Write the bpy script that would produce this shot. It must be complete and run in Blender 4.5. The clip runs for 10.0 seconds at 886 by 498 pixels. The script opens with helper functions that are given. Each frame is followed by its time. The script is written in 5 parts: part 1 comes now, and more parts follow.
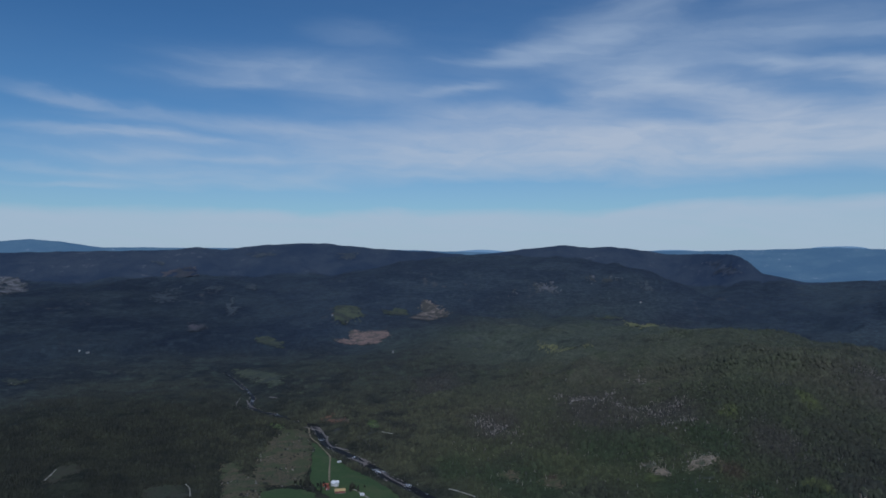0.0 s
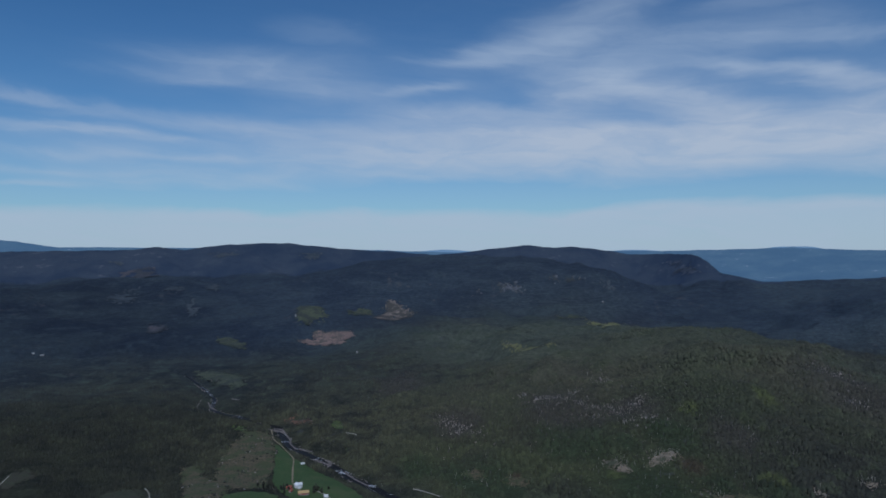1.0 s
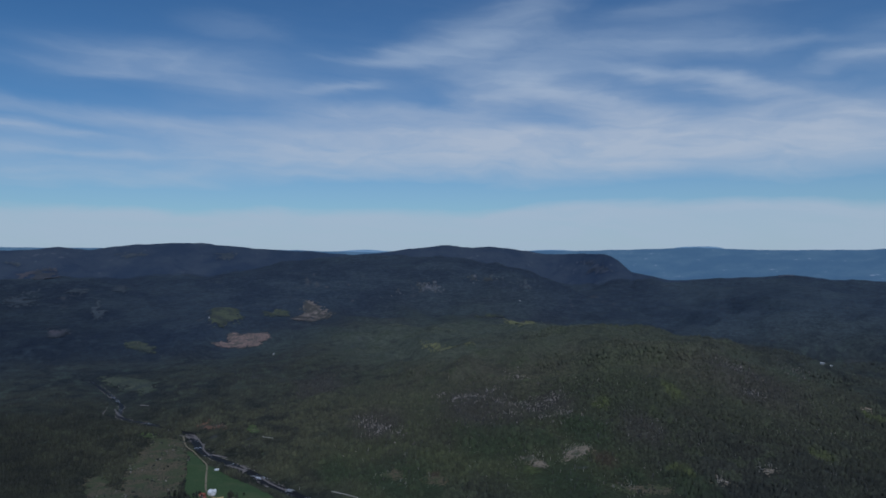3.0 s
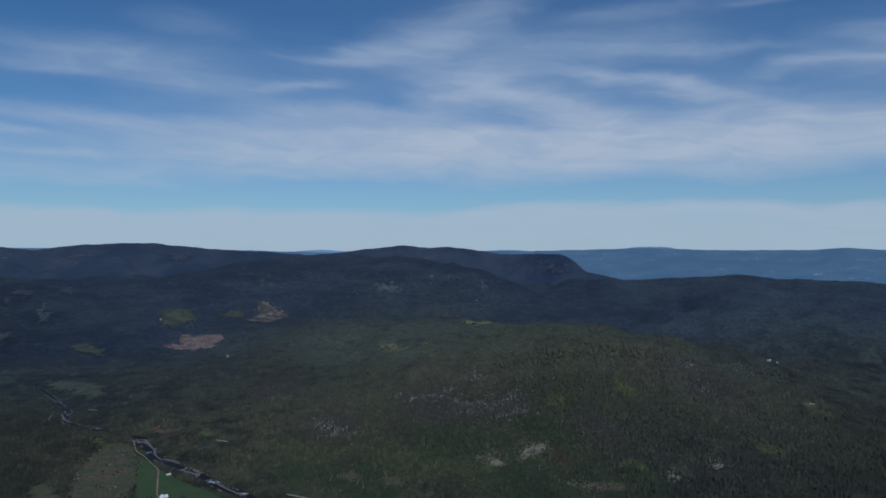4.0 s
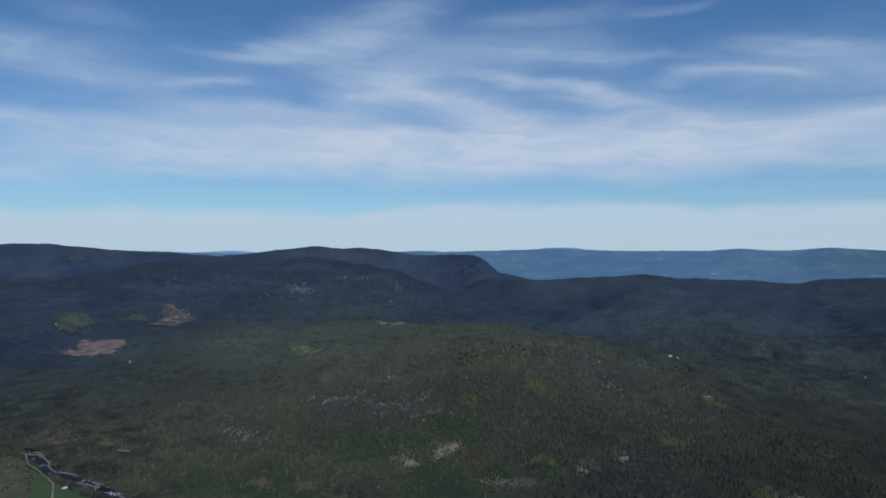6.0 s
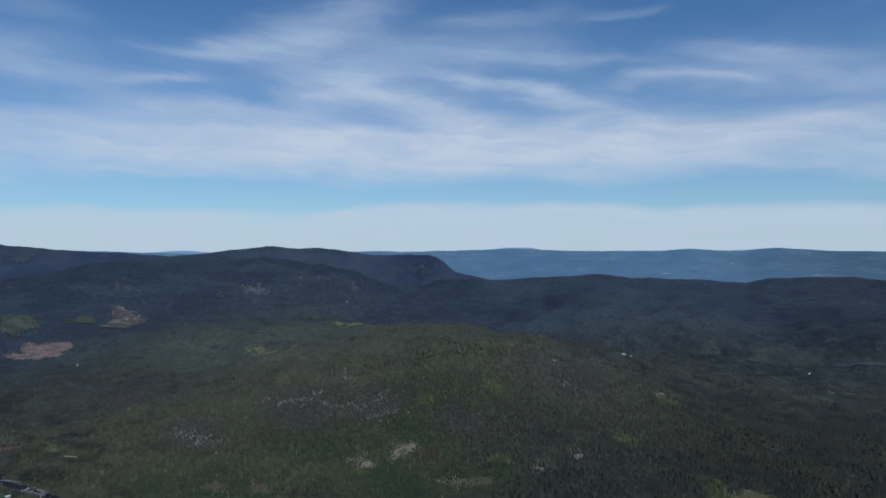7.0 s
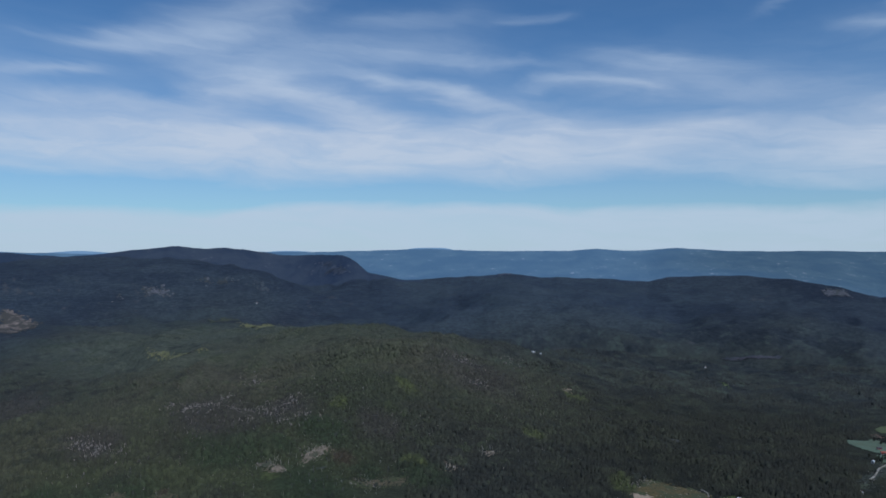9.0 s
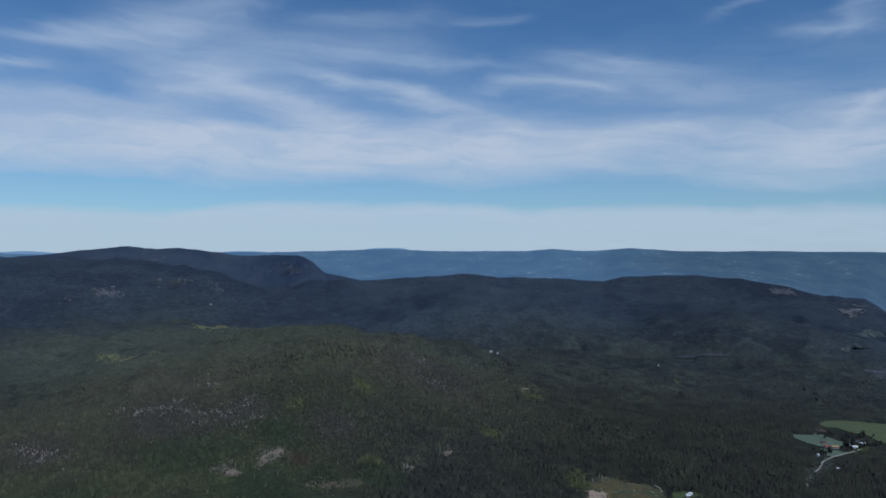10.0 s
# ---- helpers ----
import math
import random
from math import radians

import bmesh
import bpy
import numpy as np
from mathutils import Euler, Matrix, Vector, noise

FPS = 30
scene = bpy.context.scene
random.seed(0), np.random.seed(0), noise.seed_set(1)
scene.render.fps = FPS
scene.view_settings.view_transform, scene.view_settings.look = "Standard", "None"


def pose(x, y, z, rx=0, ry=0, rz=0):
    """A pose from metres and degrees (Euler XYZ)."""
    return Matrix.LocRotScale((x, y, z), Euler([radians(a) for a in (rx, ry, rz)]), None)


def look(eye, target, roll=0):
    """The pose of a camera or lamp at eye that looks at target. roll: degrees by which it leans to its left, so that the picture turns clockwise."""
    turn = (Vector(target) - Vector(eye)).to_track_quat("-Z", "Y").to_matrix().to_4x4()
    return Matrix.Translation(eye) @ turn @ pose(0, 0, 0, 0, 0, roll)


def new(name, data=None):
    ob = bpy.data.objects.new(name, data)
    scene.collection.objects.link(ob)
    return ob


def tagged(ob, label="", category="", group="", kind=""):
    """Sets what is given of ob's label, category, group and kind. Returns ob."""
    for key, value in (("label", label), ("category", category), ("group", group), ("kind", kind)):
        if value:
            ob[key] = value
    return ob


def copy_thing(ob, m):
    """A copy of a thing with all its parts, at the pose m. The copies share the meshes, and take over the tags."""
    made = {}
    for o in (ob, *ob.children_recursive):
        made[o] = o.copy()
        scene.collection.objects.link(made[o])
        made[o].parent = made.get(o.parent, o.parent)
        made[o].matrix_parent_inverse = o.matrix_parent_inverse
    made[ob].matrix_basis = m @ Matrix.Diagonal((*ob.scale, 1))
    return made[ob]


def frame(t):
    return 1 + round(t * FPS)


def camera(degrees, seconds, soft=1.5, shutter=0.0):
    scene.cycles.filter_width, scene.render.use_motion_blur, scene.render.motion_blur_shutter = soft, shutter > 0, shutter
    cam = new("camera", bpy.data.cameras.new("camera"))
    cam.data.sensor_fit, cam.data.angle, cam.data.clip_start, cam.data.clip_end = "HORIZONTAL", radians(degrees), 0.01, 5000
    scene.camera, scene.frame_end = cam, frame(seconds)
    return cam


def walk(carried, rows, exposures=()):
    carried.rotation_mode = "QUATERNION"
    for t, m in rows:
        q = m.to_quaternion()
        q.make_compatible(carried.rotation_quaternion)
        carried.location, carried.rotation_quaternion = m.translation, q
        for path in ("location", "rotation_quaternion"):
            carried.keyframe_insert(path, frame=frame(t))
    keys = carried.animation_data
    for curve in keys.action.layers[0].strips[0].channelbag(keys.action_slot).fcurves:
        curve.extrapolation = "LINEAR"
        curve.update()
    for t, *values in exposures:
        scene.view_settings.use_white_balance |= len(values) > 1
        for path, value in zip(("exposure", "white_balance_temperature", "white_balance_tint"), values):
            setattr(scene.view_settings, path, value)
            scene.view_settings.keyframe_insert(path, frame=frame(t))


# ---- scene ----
cam = camera(63.44, 10.0, soft=1.7)

# ---- camera: a drone hovering 340 m over the valley floor, turning to the right ----
EYE = (0.0, 0.0, 340.0)
TURN = [(0.0, 0.0, -0.03), (0.5, 1.446, -0.032), (1.0, 2.839, -0.036), (1.5, 4.286, -0.038), (2.0, 5.847, -0.04),
        (2.5, 7.558, -0.038), (4.0, 12.72, -0.023), (4.5, 14.412, 0.002), (5.0, 16.144, 0.018), (5.5, 17.885, 0.032),
        (7.0, 23.029, 0.045), (7.5, 24.813, 0.051), (8.0, 26.513, 0.054), (8.5, 28.268, 0.053), (9.0, 29.99, 0.053),
        (9.5, 31.702, 0.062), (10.0, 33.374, 0.07)]
walk(cam, [(t, pose(*EYE, 90 + pitch, 0, -heading)) for t, heading, pitch in TURN],
     exposures=[(0.0, -0.33, 5400, 10), (2.5, -0.37, 5400, 10), (4.0, -0.38, 5400, 10), (4.5, -0.24, 5450, 10), (5.0, -0.12, 5550, 10), (5.5, -0.05, 5600, 10), (7.0, -0.02, 5600, 10), (8.5, -0.02, 5550, 10), (10.0, -0.14, 5480, 10)])

# ---- sun and sky ----
SUN_EL, SUN_AZ = 53.0, 176.0
sun = new("sun", bpy.data.lights.new("sun", "SUN"))
sun.data.energy, sun.data.angle, sun.data.color = 2.8, radians(0.5), (1.0, 0.95, 0.88)
d = Vector((math.sin(radians(SUN_AZ)) * math.cos(radians(SUN_EL)), math.cos(radians(SUN_AZ)) * math.cos(radians(SUN_EL)), math.sin(radians(SUN_EL))))
sun.matrix_world = look(d * 1500 + Vector((0, 0, 400)), (0, 0, 400))

world = bpy.data.worlds.new("world")
scene.world = world
world.use_nodes = True


class Net:
    """Small helper to write node trees in lines."""

    def __init__(self, tree):
        self.tree = tree
        tree.nodes.clear()

    def add(self, kind, inputs=(), **props):
        n = self.tree.nodes.new(kind)
        for key, value in props.items():
            setattr(n, key, value)
        for key, value in dict(inputs).items():
            self.put(n, key, value)
        return n

    def put(self, n, key, value):
        if isinstance(value, bpy.types.NodeSocket):
            self.tree.links.new(value, n.inputs[key])
        else:
            n.inputs[key].default_value = value

    def math(self, op, a, b=0.0, c=0.0, clamp=False):
        n = self.add("ShaderNodeMath", {0: a, 1: b, 2: c}, operation=op, use_clamp=clamp)
        return n.outputs[0]

    def noise(self, vector, scale, detail=4.0, rough=0.55, distortion=0.0):
        n = self.add("ShaderNodeTexNoise", {"Vector": vector, "Scale": scale, "Detail": detail, "Roughness": rough, "Distortion": distortion})
        return n.outputs["Fac"]

    def ramp(self, fac, low, high, a=0.0, b=1.0, smooth=True):
        n = self.add("ShaderNodeMapRange", {"Value": fac, "From Min": low, "From Max": high, "To Min": a, "To Max": b},
                     interpolation_type="SMOOTHSTEP" if smooth else "LINEAR")
        return n.outputs["Result"]

    def mix(self, fac, a, b, blend="MIX"):
        n = self.add("ShaderNodeMix", data_type="RGBA", blend_type=blend)
        self.put(n, "Factor", fac)
        ins = [s for s in n.inputs if s.type == "RGBA"]
        for s, v in zip(ins, (a, b)):
            if isinstance(v, bpy.types.NodeSocket):
                self.tree.links.new(v, s)
            else:
                s.default_value = (*v, 1.0) if len(v) == 3 else v
        return [s for s in n.outputs if s.type == "RGBA"][0]


CIRRUS = []


def cirrus(bearing, height, reach, depth, tilt, bend, thickness, flat=2):
    """A streak of thin high cloud: where its middle stands, its half length and half depth in degrees, how it leans and bows; flat: how evenly it is filled."""
    CIRRUS.append((bearing, height, reach, depth, tilt, bend, thickness, flat))


# the broad band over the horizon and its ragged top
cirrus(24, 7.35, 33, 2.35, 0.0, 0.0, 0.74, 4)
cirrus(19, 8.3, 19, 2.2, 0.0, 0.0, 0.30)
cirrus(63, 7.2, 9, 2.6, 0.05, 0.0, 0.62, 4)
cirrus(57, 5.9, 9, 1.3, 0.0, 0.0, 0.34)
cirrus(-5, 7.5, 10, 1.7, 0.03, 0.0, 0.38)
cirrus(21, 11.4, 8, 1.2, -0.24, 0.0, 0.60)
cirrus(4, 10.6, 8, 0.7, 0.0, 0.0, 0.34)
cirrus(14, 12.6, 4, 1.7, 0.25, 0.0, 0.40)
cirrus(38, 10.0, 6, 0.9, -0.05, 0.0, 0.45)
cirrus(47, 9.0, 7, 1.0, 0.0, 0.0, 0.35)
cirrus(64, 10.2, 3, 0.6, 0.5, 0.0, 0.42)
cirrus(59, 4.6, 7, 0.7, -0.03, 0.0, 0.45)
# streaks over the left of the ridge
cirrus(-27.5, 10.6, 5, 0.42, -0.14, 0.0, 0.38)
cirrus(-24.5, 8.2, 6.5, 0.40, -0.03, 0.0, 0.50)
cirrus(-26, 5.6, 8, 0.35, 0.0, 0.0, 0.34)
cirrus(-19.5, 6.8, 7, 0.30, -0.01, 0.0, 0.44)
cirrus(-13.5, 9.4, 4, 0.5, -0.08, 0.0, 0.46)
cirrus(-20, 9.4, 7, 0.6, -0.02, 0.0, 0.24)
cirrus(-24, 6.7, 10, 1.5, 0.0, 0.0, 0.30)
cirrus(-16, 4.9, 12, 1.0, 0.03, 0.0, 0.50)
cirrus(-29, 4.4, 5, 0.3, 0.0, 0.0, 0.38)
# high wisps on the left
cirrus(-13, 13.7, 8.5, 1.15, 0.02, 0.0, 0.38)
cirrus(-6.5, 12.3, 6, 1.0, -0.12, 0.0, 0.30)
cirrus(-6, 16.4, 4, 0.9, -0.1, 0.0, 0.13)
cirrus(-17, 12.8, 5, 0.45, 0.0, 0.0, 0.24)
cirrus(1, 12.4, 3, 0.35, 0.1, 0.0, 0.30)
# the fan that climbs out of the band
cirrus(9.5, 15.5, 6, 0.8, 0.16, 0.0, 0.34)
cirrus(13.5, 17.0, 5.5, 2.1, 0.25, 0.0, 0.40)
cirrus(7, 14.7, 6, 0.4, 0.03, 0.0, 0.34)
cirrus(22, 15.3, 9, 1.2, 0.02, 0.0, 0.42)
cirrus(27, 17.6, 6, 0.8, 0.05, 0.0, 0.24)
cirrus(27, 12.9, 11, 0.62, -0.15, -0.006, 0.52)
cirrus(33, 14.6, 6, 0.5, -0.08, 0.0, 0.26)
# combed wisps on the right
cirrus(42, 13.1, 5.5, 0.5, -0.06, -0.022, 0.44)
cirrus(47.5, 14.0, 5.5, 0.45, -0.17, 0.0, 0.36)
cirrus(46, 13.0, 6, 1.3, -0.12, 0.0, 0.22)
cirrus(37, 17.5, 3.5, 0.4, 0.08, 0.0, 0.26)
cirrus(57, 18.0, 3, 0.3, 0.3, 0.0, 0.2)
cirrus(62, 15.6, 3.5, 0.55, -0.02, 0.0, 0.44)
cirrus(64, 17.2, 1.5, 1.6, 0.5, 0.0, 0.34)
cirrus(55, 11.6, 6, 1.0, -0.1, 0.0, 0.2)


def make_sky():
    net = Net(world.node_tree)
    sky = net.add("ShaderNodeTexSky", sky_type="NISHITA", sun_disc=False, sun_elevation=radians(SUN_EL), sun_rotation=radians(SUN_AZ),
                  altitude=400.0, air_density=1.0, dust_density=0.2, ozone_density=3.0)
    way = net.add("ShaderNodeTexCoord").outputs["Generated"]
    x, y, z = net.add("ShaderNodeSeparateXYZ", {0: way}).outputs
    az = net.math("MULTIPLY", net.math("ARCTAN2", x, y), 180 / math.pi)
    el = net.math("MULTIPLY", net.math("ARCSINE", z), 180 / math.pi)
    # the wind draws the cloud out sideways, and slow swirls fray it
    spread = net.add("ShaderNodeCombineXYZ", {0: net.math("MULTIPLY", az, 0.085), 1: net.math("MULTIPLY_ADD", az, 0.02, net.math("MULTIPLY", el, 0.30)), 2: 3.7}).outputs[0]
    fray = net.add("ShaderNodeTexNoise", {"Vector": spread, "Scale": 1.0, "Detail": 5.0, "Roughness": 0.52, "Distortion": 0.4})
    fu, fv, _ = net.add("ShaderNodeSeparateXYZ", {0: fray.outputs["Color"]}).outputs
    azw = net.math("ADD", az, net.math("MULTIPLY_ADD", fu, 9.0, -4.5))
    elw = net.math("ADD", el, net.math("MULTIPLY_ADD", fv, 3.0, -1.5))
    total = None
    for a0, e0, la, le, tilt, bend, k, flat in CIRRUS:
        da = net.math("SUBTRACT", azw, a0)
        de = net.math("SUBTRACT", elw, net.math("MULTIPLY_ADD", da, net.math("MULTIPLY_ADD", da, bend, tilt), e0))
        u2 = net.math("POWER", net.math("ABSOLUTE", net.math("DIVIDE", da, la)), 3.0)
        v2 = net.math("POWER", net.math("ABSOLUTE", net.math("DIVIDE", de, le)), float(flat))
        clear = net.math("MULTIPLY_ADD", net.math("POWER", math.e, net.math("MULTIPLY_ADD", u2, -1.0, net.math("MULTIPLY", v2, -1.0))), -k, 1.0)
        total = clear if total is None else net.math("MULTIPLY", total, clear)
    # fibres inside the cloud, at two scales
    fibres = net.noise(net.add("ShaderNodeCombineXYZ", {0: net.math("MULTIPLY", azw, 0.16), 1: net.math("MULTIPLY_ADD", azw, 0.05, net.math("MULTIPLY", elw, 0.95)), 2: 9.1}).outputs[0], 1.0, 5.0, 0.55, 0.5)
    billow = net.noise(net.add("ShaderNodeCombineXYZ", {0: net.math("MULTIPLY", azw, 0.14), 1: net.math("MULTIPLY", elw, 0.34), 2: 1.9}).outputs[0], 1.0, 4.0, 0.5, 0.3)
    weave = net.math("ADD", net.math("MULTIPLY", fibres, 0.6), net.math("MULTIPLY", billow, 0.5))
    veil = net.math("MULTIPLY", net.ramp(el, 4.8, 8.0, 0.0, 0.20), net.math("MULTIPLY", net.ramp(el, 18.0, 11.0, 0.25, 1.0), net.ramp(az, -26.0, 4.0, 0.15, 1.0)))
    body = net.math("ADD", net.math("SUBTRACT", 1.0, total), veil)
    high = net.math("MULTIPLY", body, net.ramp(weave, 0.30, 0.80, 0.58, 1.10))
    step = net.math("SUBTRACT", net.ramp(az, 13.0, 17.0, 0.0, 0.75), net.ramp(az, 30.0, 46.0, 0.0, 0.6))
    edge = net.math("SUBTRACT", net.math("MULTIPLY_ADD", billow, -1.6, el), step)
    haze = net.math("MAXIMUM", net.math("MULTIPLY", net.ramp(edge, 2.9, 1.5, 0.0, 0.90), net.ramp(fibres, 0.30, 0.62, 0.88, 1.0)), net.ramp(el, 9.0, 4.0, 0.0, 0.22))
    cloud = net.math("MINIMUM", net.math("MAXIMUM", high, haze), 0.92)
    tint = net.mix(net.ramp(el, 0.0, 22.0), (0.52, 0.71, 0.80), (0.40, 0.60, 0.72))
    blue = net.mix(1.0, sky.outputs[0], tint, "MULTIPLY")
    white = net.mix(net.ramp(el, 0.0, 10.0), (5.2, 5.85, 6.15), (5.95, 6.13, 6.32))
    white = net.mix(net.ramp(el, 9.5, 15.0), white, (5.25, 5.82, 6.38))
    bg = net.add("ShaderNodeBackground", {"Color": net.mix(cloud, blue, white), "Strength": 0.1})
    net.add("ShaderNodeOutputWorld", {"Surface": bg.outputs[0]})


make_sky()

# ---- the lie of the land (x right, y ahead, valley floor at z = 0) ----
rng = np.random.default_rng(7)
LATTICE = rng.random((256, 256))


def value_noise(x, y, size):
    """Smooth noise from 0 to 1 with features of that size in metres."""
    u, v = np.asarray(x) / size + 57.3, np.asarray(y) / size + 91.7
    i, j = np.floor(u).astype(int), np.floor(v).astype(int)
    f, g = u - i, v - j
    f, g = f * f * (3 - 2 * f), g * g * (3 - 2 * g)
    i0, i1, j0, j1 = i % 256, (i + 1) % 256, j % 256, (j + 1) % 256
    return (LATTICE[i0, j0] * (1 - f) + LATTICE[i1, j0] * f) * (1 - g) + (LATTICE[i0, j1] * (1 - f) + LATTICE[i1, j1] * f) * g


def fractal(x, y, size, octaves=4, gain=0.5):
    total, weight, a = 0.0, 0.0, 1.0
    for k in range(octaves):
        total = total + a * value_noise(np.asarray(x) + 131.0 * k, np.asarray(y) - 77.0 * k, size / 2 ** k)
        weight += a
        a *= gain
    return total / weight


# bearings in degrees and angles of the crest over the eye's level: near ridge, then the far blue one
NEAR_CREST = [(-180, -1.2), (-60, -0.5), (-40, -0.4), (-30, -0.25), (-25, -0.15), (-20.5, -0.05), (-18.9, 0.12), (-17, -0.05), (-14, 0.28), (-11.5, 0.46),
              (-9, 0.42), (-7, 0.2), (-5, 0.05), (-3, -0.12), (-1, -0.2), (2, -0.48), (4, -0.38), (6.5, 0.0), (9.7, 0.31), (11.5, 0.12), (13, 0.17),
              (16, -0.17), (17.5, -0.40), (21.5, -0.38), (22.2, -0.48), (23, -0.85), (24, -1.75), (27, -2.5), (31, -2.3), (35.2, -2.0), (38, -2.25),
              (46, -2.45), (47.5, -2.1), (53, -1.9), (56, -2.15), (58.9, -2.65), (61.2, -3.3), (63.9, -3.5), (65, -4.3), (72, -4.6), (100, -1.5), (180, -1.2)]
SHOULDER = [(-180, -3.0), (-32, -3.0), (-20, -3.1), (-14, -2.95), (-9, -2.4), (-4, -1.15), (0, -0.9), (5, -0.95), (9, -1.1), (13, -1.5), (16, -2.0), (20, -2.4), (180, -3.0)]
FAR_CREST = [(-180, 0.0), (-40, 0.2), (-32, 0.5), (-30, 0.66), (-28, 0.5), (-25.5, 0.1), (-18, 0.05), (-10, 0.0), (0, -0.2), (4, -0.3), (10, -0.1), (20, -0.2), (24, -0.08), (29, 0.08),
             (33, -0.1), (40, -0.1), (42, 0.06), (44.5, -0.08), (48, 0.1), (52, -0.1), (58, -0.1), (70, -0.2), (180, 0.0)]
RIVER = [(-594, 1961), (-515, 1806), (-462, 1707), (-433, 1636), (-414, 1537), (-377, 1490), (-349, 1479), (-291, 1407), (-248, 1381), (-229, 1322), (-204, 1249), (-177, 1210), (-151, 1175), (-126, 1141), (-103, 1108), (-84, 1067), (-55, 1032), (-23, 987), (47, 897), (147, 797)]
RIVER_WIDTH = 7.0
# a shallow wooded ravine on the hill's flank
RAVINE = [(-30, 1540), (6, 1588), (77, 1652), (193, 1901), (296, 1866)]


def along(x, y, line):
    """The distance of points from a line of corners in plan."""
    best = np.full(np.shape(x), 1e9)
    for (ax, ay), (bx, by) in zip(line, line[1:]):
        ux, uy = bx - ax, by - ay
        s = np.clip(((x - ax) * ux + (y - ay) * uy) / (ux * ux + uy * uy), 0, 1)
        best = np.minimum(best, np.hypot(x - ax - s * ux, y - ay - s * uy))
    return best


def crest(a, rows):
    return np.interp(a, [p[0] for p in rows], [p[1] for p in rows])


def mound(x, y, bearing, away, height, across, deep):
    b = radians(bearing)
    u = x * math.cos(b) - y * math.sin(b)
    v = x * math.sin(b) + y * math.cos(b) - away
    return height * np.exp(-(u / across) ** 2 - (v / deep) ** 2)


def rim(a):
    """Where the near ridge ends and the blue distance begins."""
    t = np.clip((np.asarray(a, float) - 17.0) / 9.0, 0, 1)
    return 4200 - 850 * t * t * (3 - 2 * t) + np.interp(a, [26, 72, 180], [0, -150, 850])


def skirt(a):
    """Where the closed forest gives way to the upper slopes of the ridge, painted bluer with haze."""
    return np.interp(a, [-180, 14, 22, 32, 72, 180], [3650, 3650, 3300, 3270, 3180, 3650])


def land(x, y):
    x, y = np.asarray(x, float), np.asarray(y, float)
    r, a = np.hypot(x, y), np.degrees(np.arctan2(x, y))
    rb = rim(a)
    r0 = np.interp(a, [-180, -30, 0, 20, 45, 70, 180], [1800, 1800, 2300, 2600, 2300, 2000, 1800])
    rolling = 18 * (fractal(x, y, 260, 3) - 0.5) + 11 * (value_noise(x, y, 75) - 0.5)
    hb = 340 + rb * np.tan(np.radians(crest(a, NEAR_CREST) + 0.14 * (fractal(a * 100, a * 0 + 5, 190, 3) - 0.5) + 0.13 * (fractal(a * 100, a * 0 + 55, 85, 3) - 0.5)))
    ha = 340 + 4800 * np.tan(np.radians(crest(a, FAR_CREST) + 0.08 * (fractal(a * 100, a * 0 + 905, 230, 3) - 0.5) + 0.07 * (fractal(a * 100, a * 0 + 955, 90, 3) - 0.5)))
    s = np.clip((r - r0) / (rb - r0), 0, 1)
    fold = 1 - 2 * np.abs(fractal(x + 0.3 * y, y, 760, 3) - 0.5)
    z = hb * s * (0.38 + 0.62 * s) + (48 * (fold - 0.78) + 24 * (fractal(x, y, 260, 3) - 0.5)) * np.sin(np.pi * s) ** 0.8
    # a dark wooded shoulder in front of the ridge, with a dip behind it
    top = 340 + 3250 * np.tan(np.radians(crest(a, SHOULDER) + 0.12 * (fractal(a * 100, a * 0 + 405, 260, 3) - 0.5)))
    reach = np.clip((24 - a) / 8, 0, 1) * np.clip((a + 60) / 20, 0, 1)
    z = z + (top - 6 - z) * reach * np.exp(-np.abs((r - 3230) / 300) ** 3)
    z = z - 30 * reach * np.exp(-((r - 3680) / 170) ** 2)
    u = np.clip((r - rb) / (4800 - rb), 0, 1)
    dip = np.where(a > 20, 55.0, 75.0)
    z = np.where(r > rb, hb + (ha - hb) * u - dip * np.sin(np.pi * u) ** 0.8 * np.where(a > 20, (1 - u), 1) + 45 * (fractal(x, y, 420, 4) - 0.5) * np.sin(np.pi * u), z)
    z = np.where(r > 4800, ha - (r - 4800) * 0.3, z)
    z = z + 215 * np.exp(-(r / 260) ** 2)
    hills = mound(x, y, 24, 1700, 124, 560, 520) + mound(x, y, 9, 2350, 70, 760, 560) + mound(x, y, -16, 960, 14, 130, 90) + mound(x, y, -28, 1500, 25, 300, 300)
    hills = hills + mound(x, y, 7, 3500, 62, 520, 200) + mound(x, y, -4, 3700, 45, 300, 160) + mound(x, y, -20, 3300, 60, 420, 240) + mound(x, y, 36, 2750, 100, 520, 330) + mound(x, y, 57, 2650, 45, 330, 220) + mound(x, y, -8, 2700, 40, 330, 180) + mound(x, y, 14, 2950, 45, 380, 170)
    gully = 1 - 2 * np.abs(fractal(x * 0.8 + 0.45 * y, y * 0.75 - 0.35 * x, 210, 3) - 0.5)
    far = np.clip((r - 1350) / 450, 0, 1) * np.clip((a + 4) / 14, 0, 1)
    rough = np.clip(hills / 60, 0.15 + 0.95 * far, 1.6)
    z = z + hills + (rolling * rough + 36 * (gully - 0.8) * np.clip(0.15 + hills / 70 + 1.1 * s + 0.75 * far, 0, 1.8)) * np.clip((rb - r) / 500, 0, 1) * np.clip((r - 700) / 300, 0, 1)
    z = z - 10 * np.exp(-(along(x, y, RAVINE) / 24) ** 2)
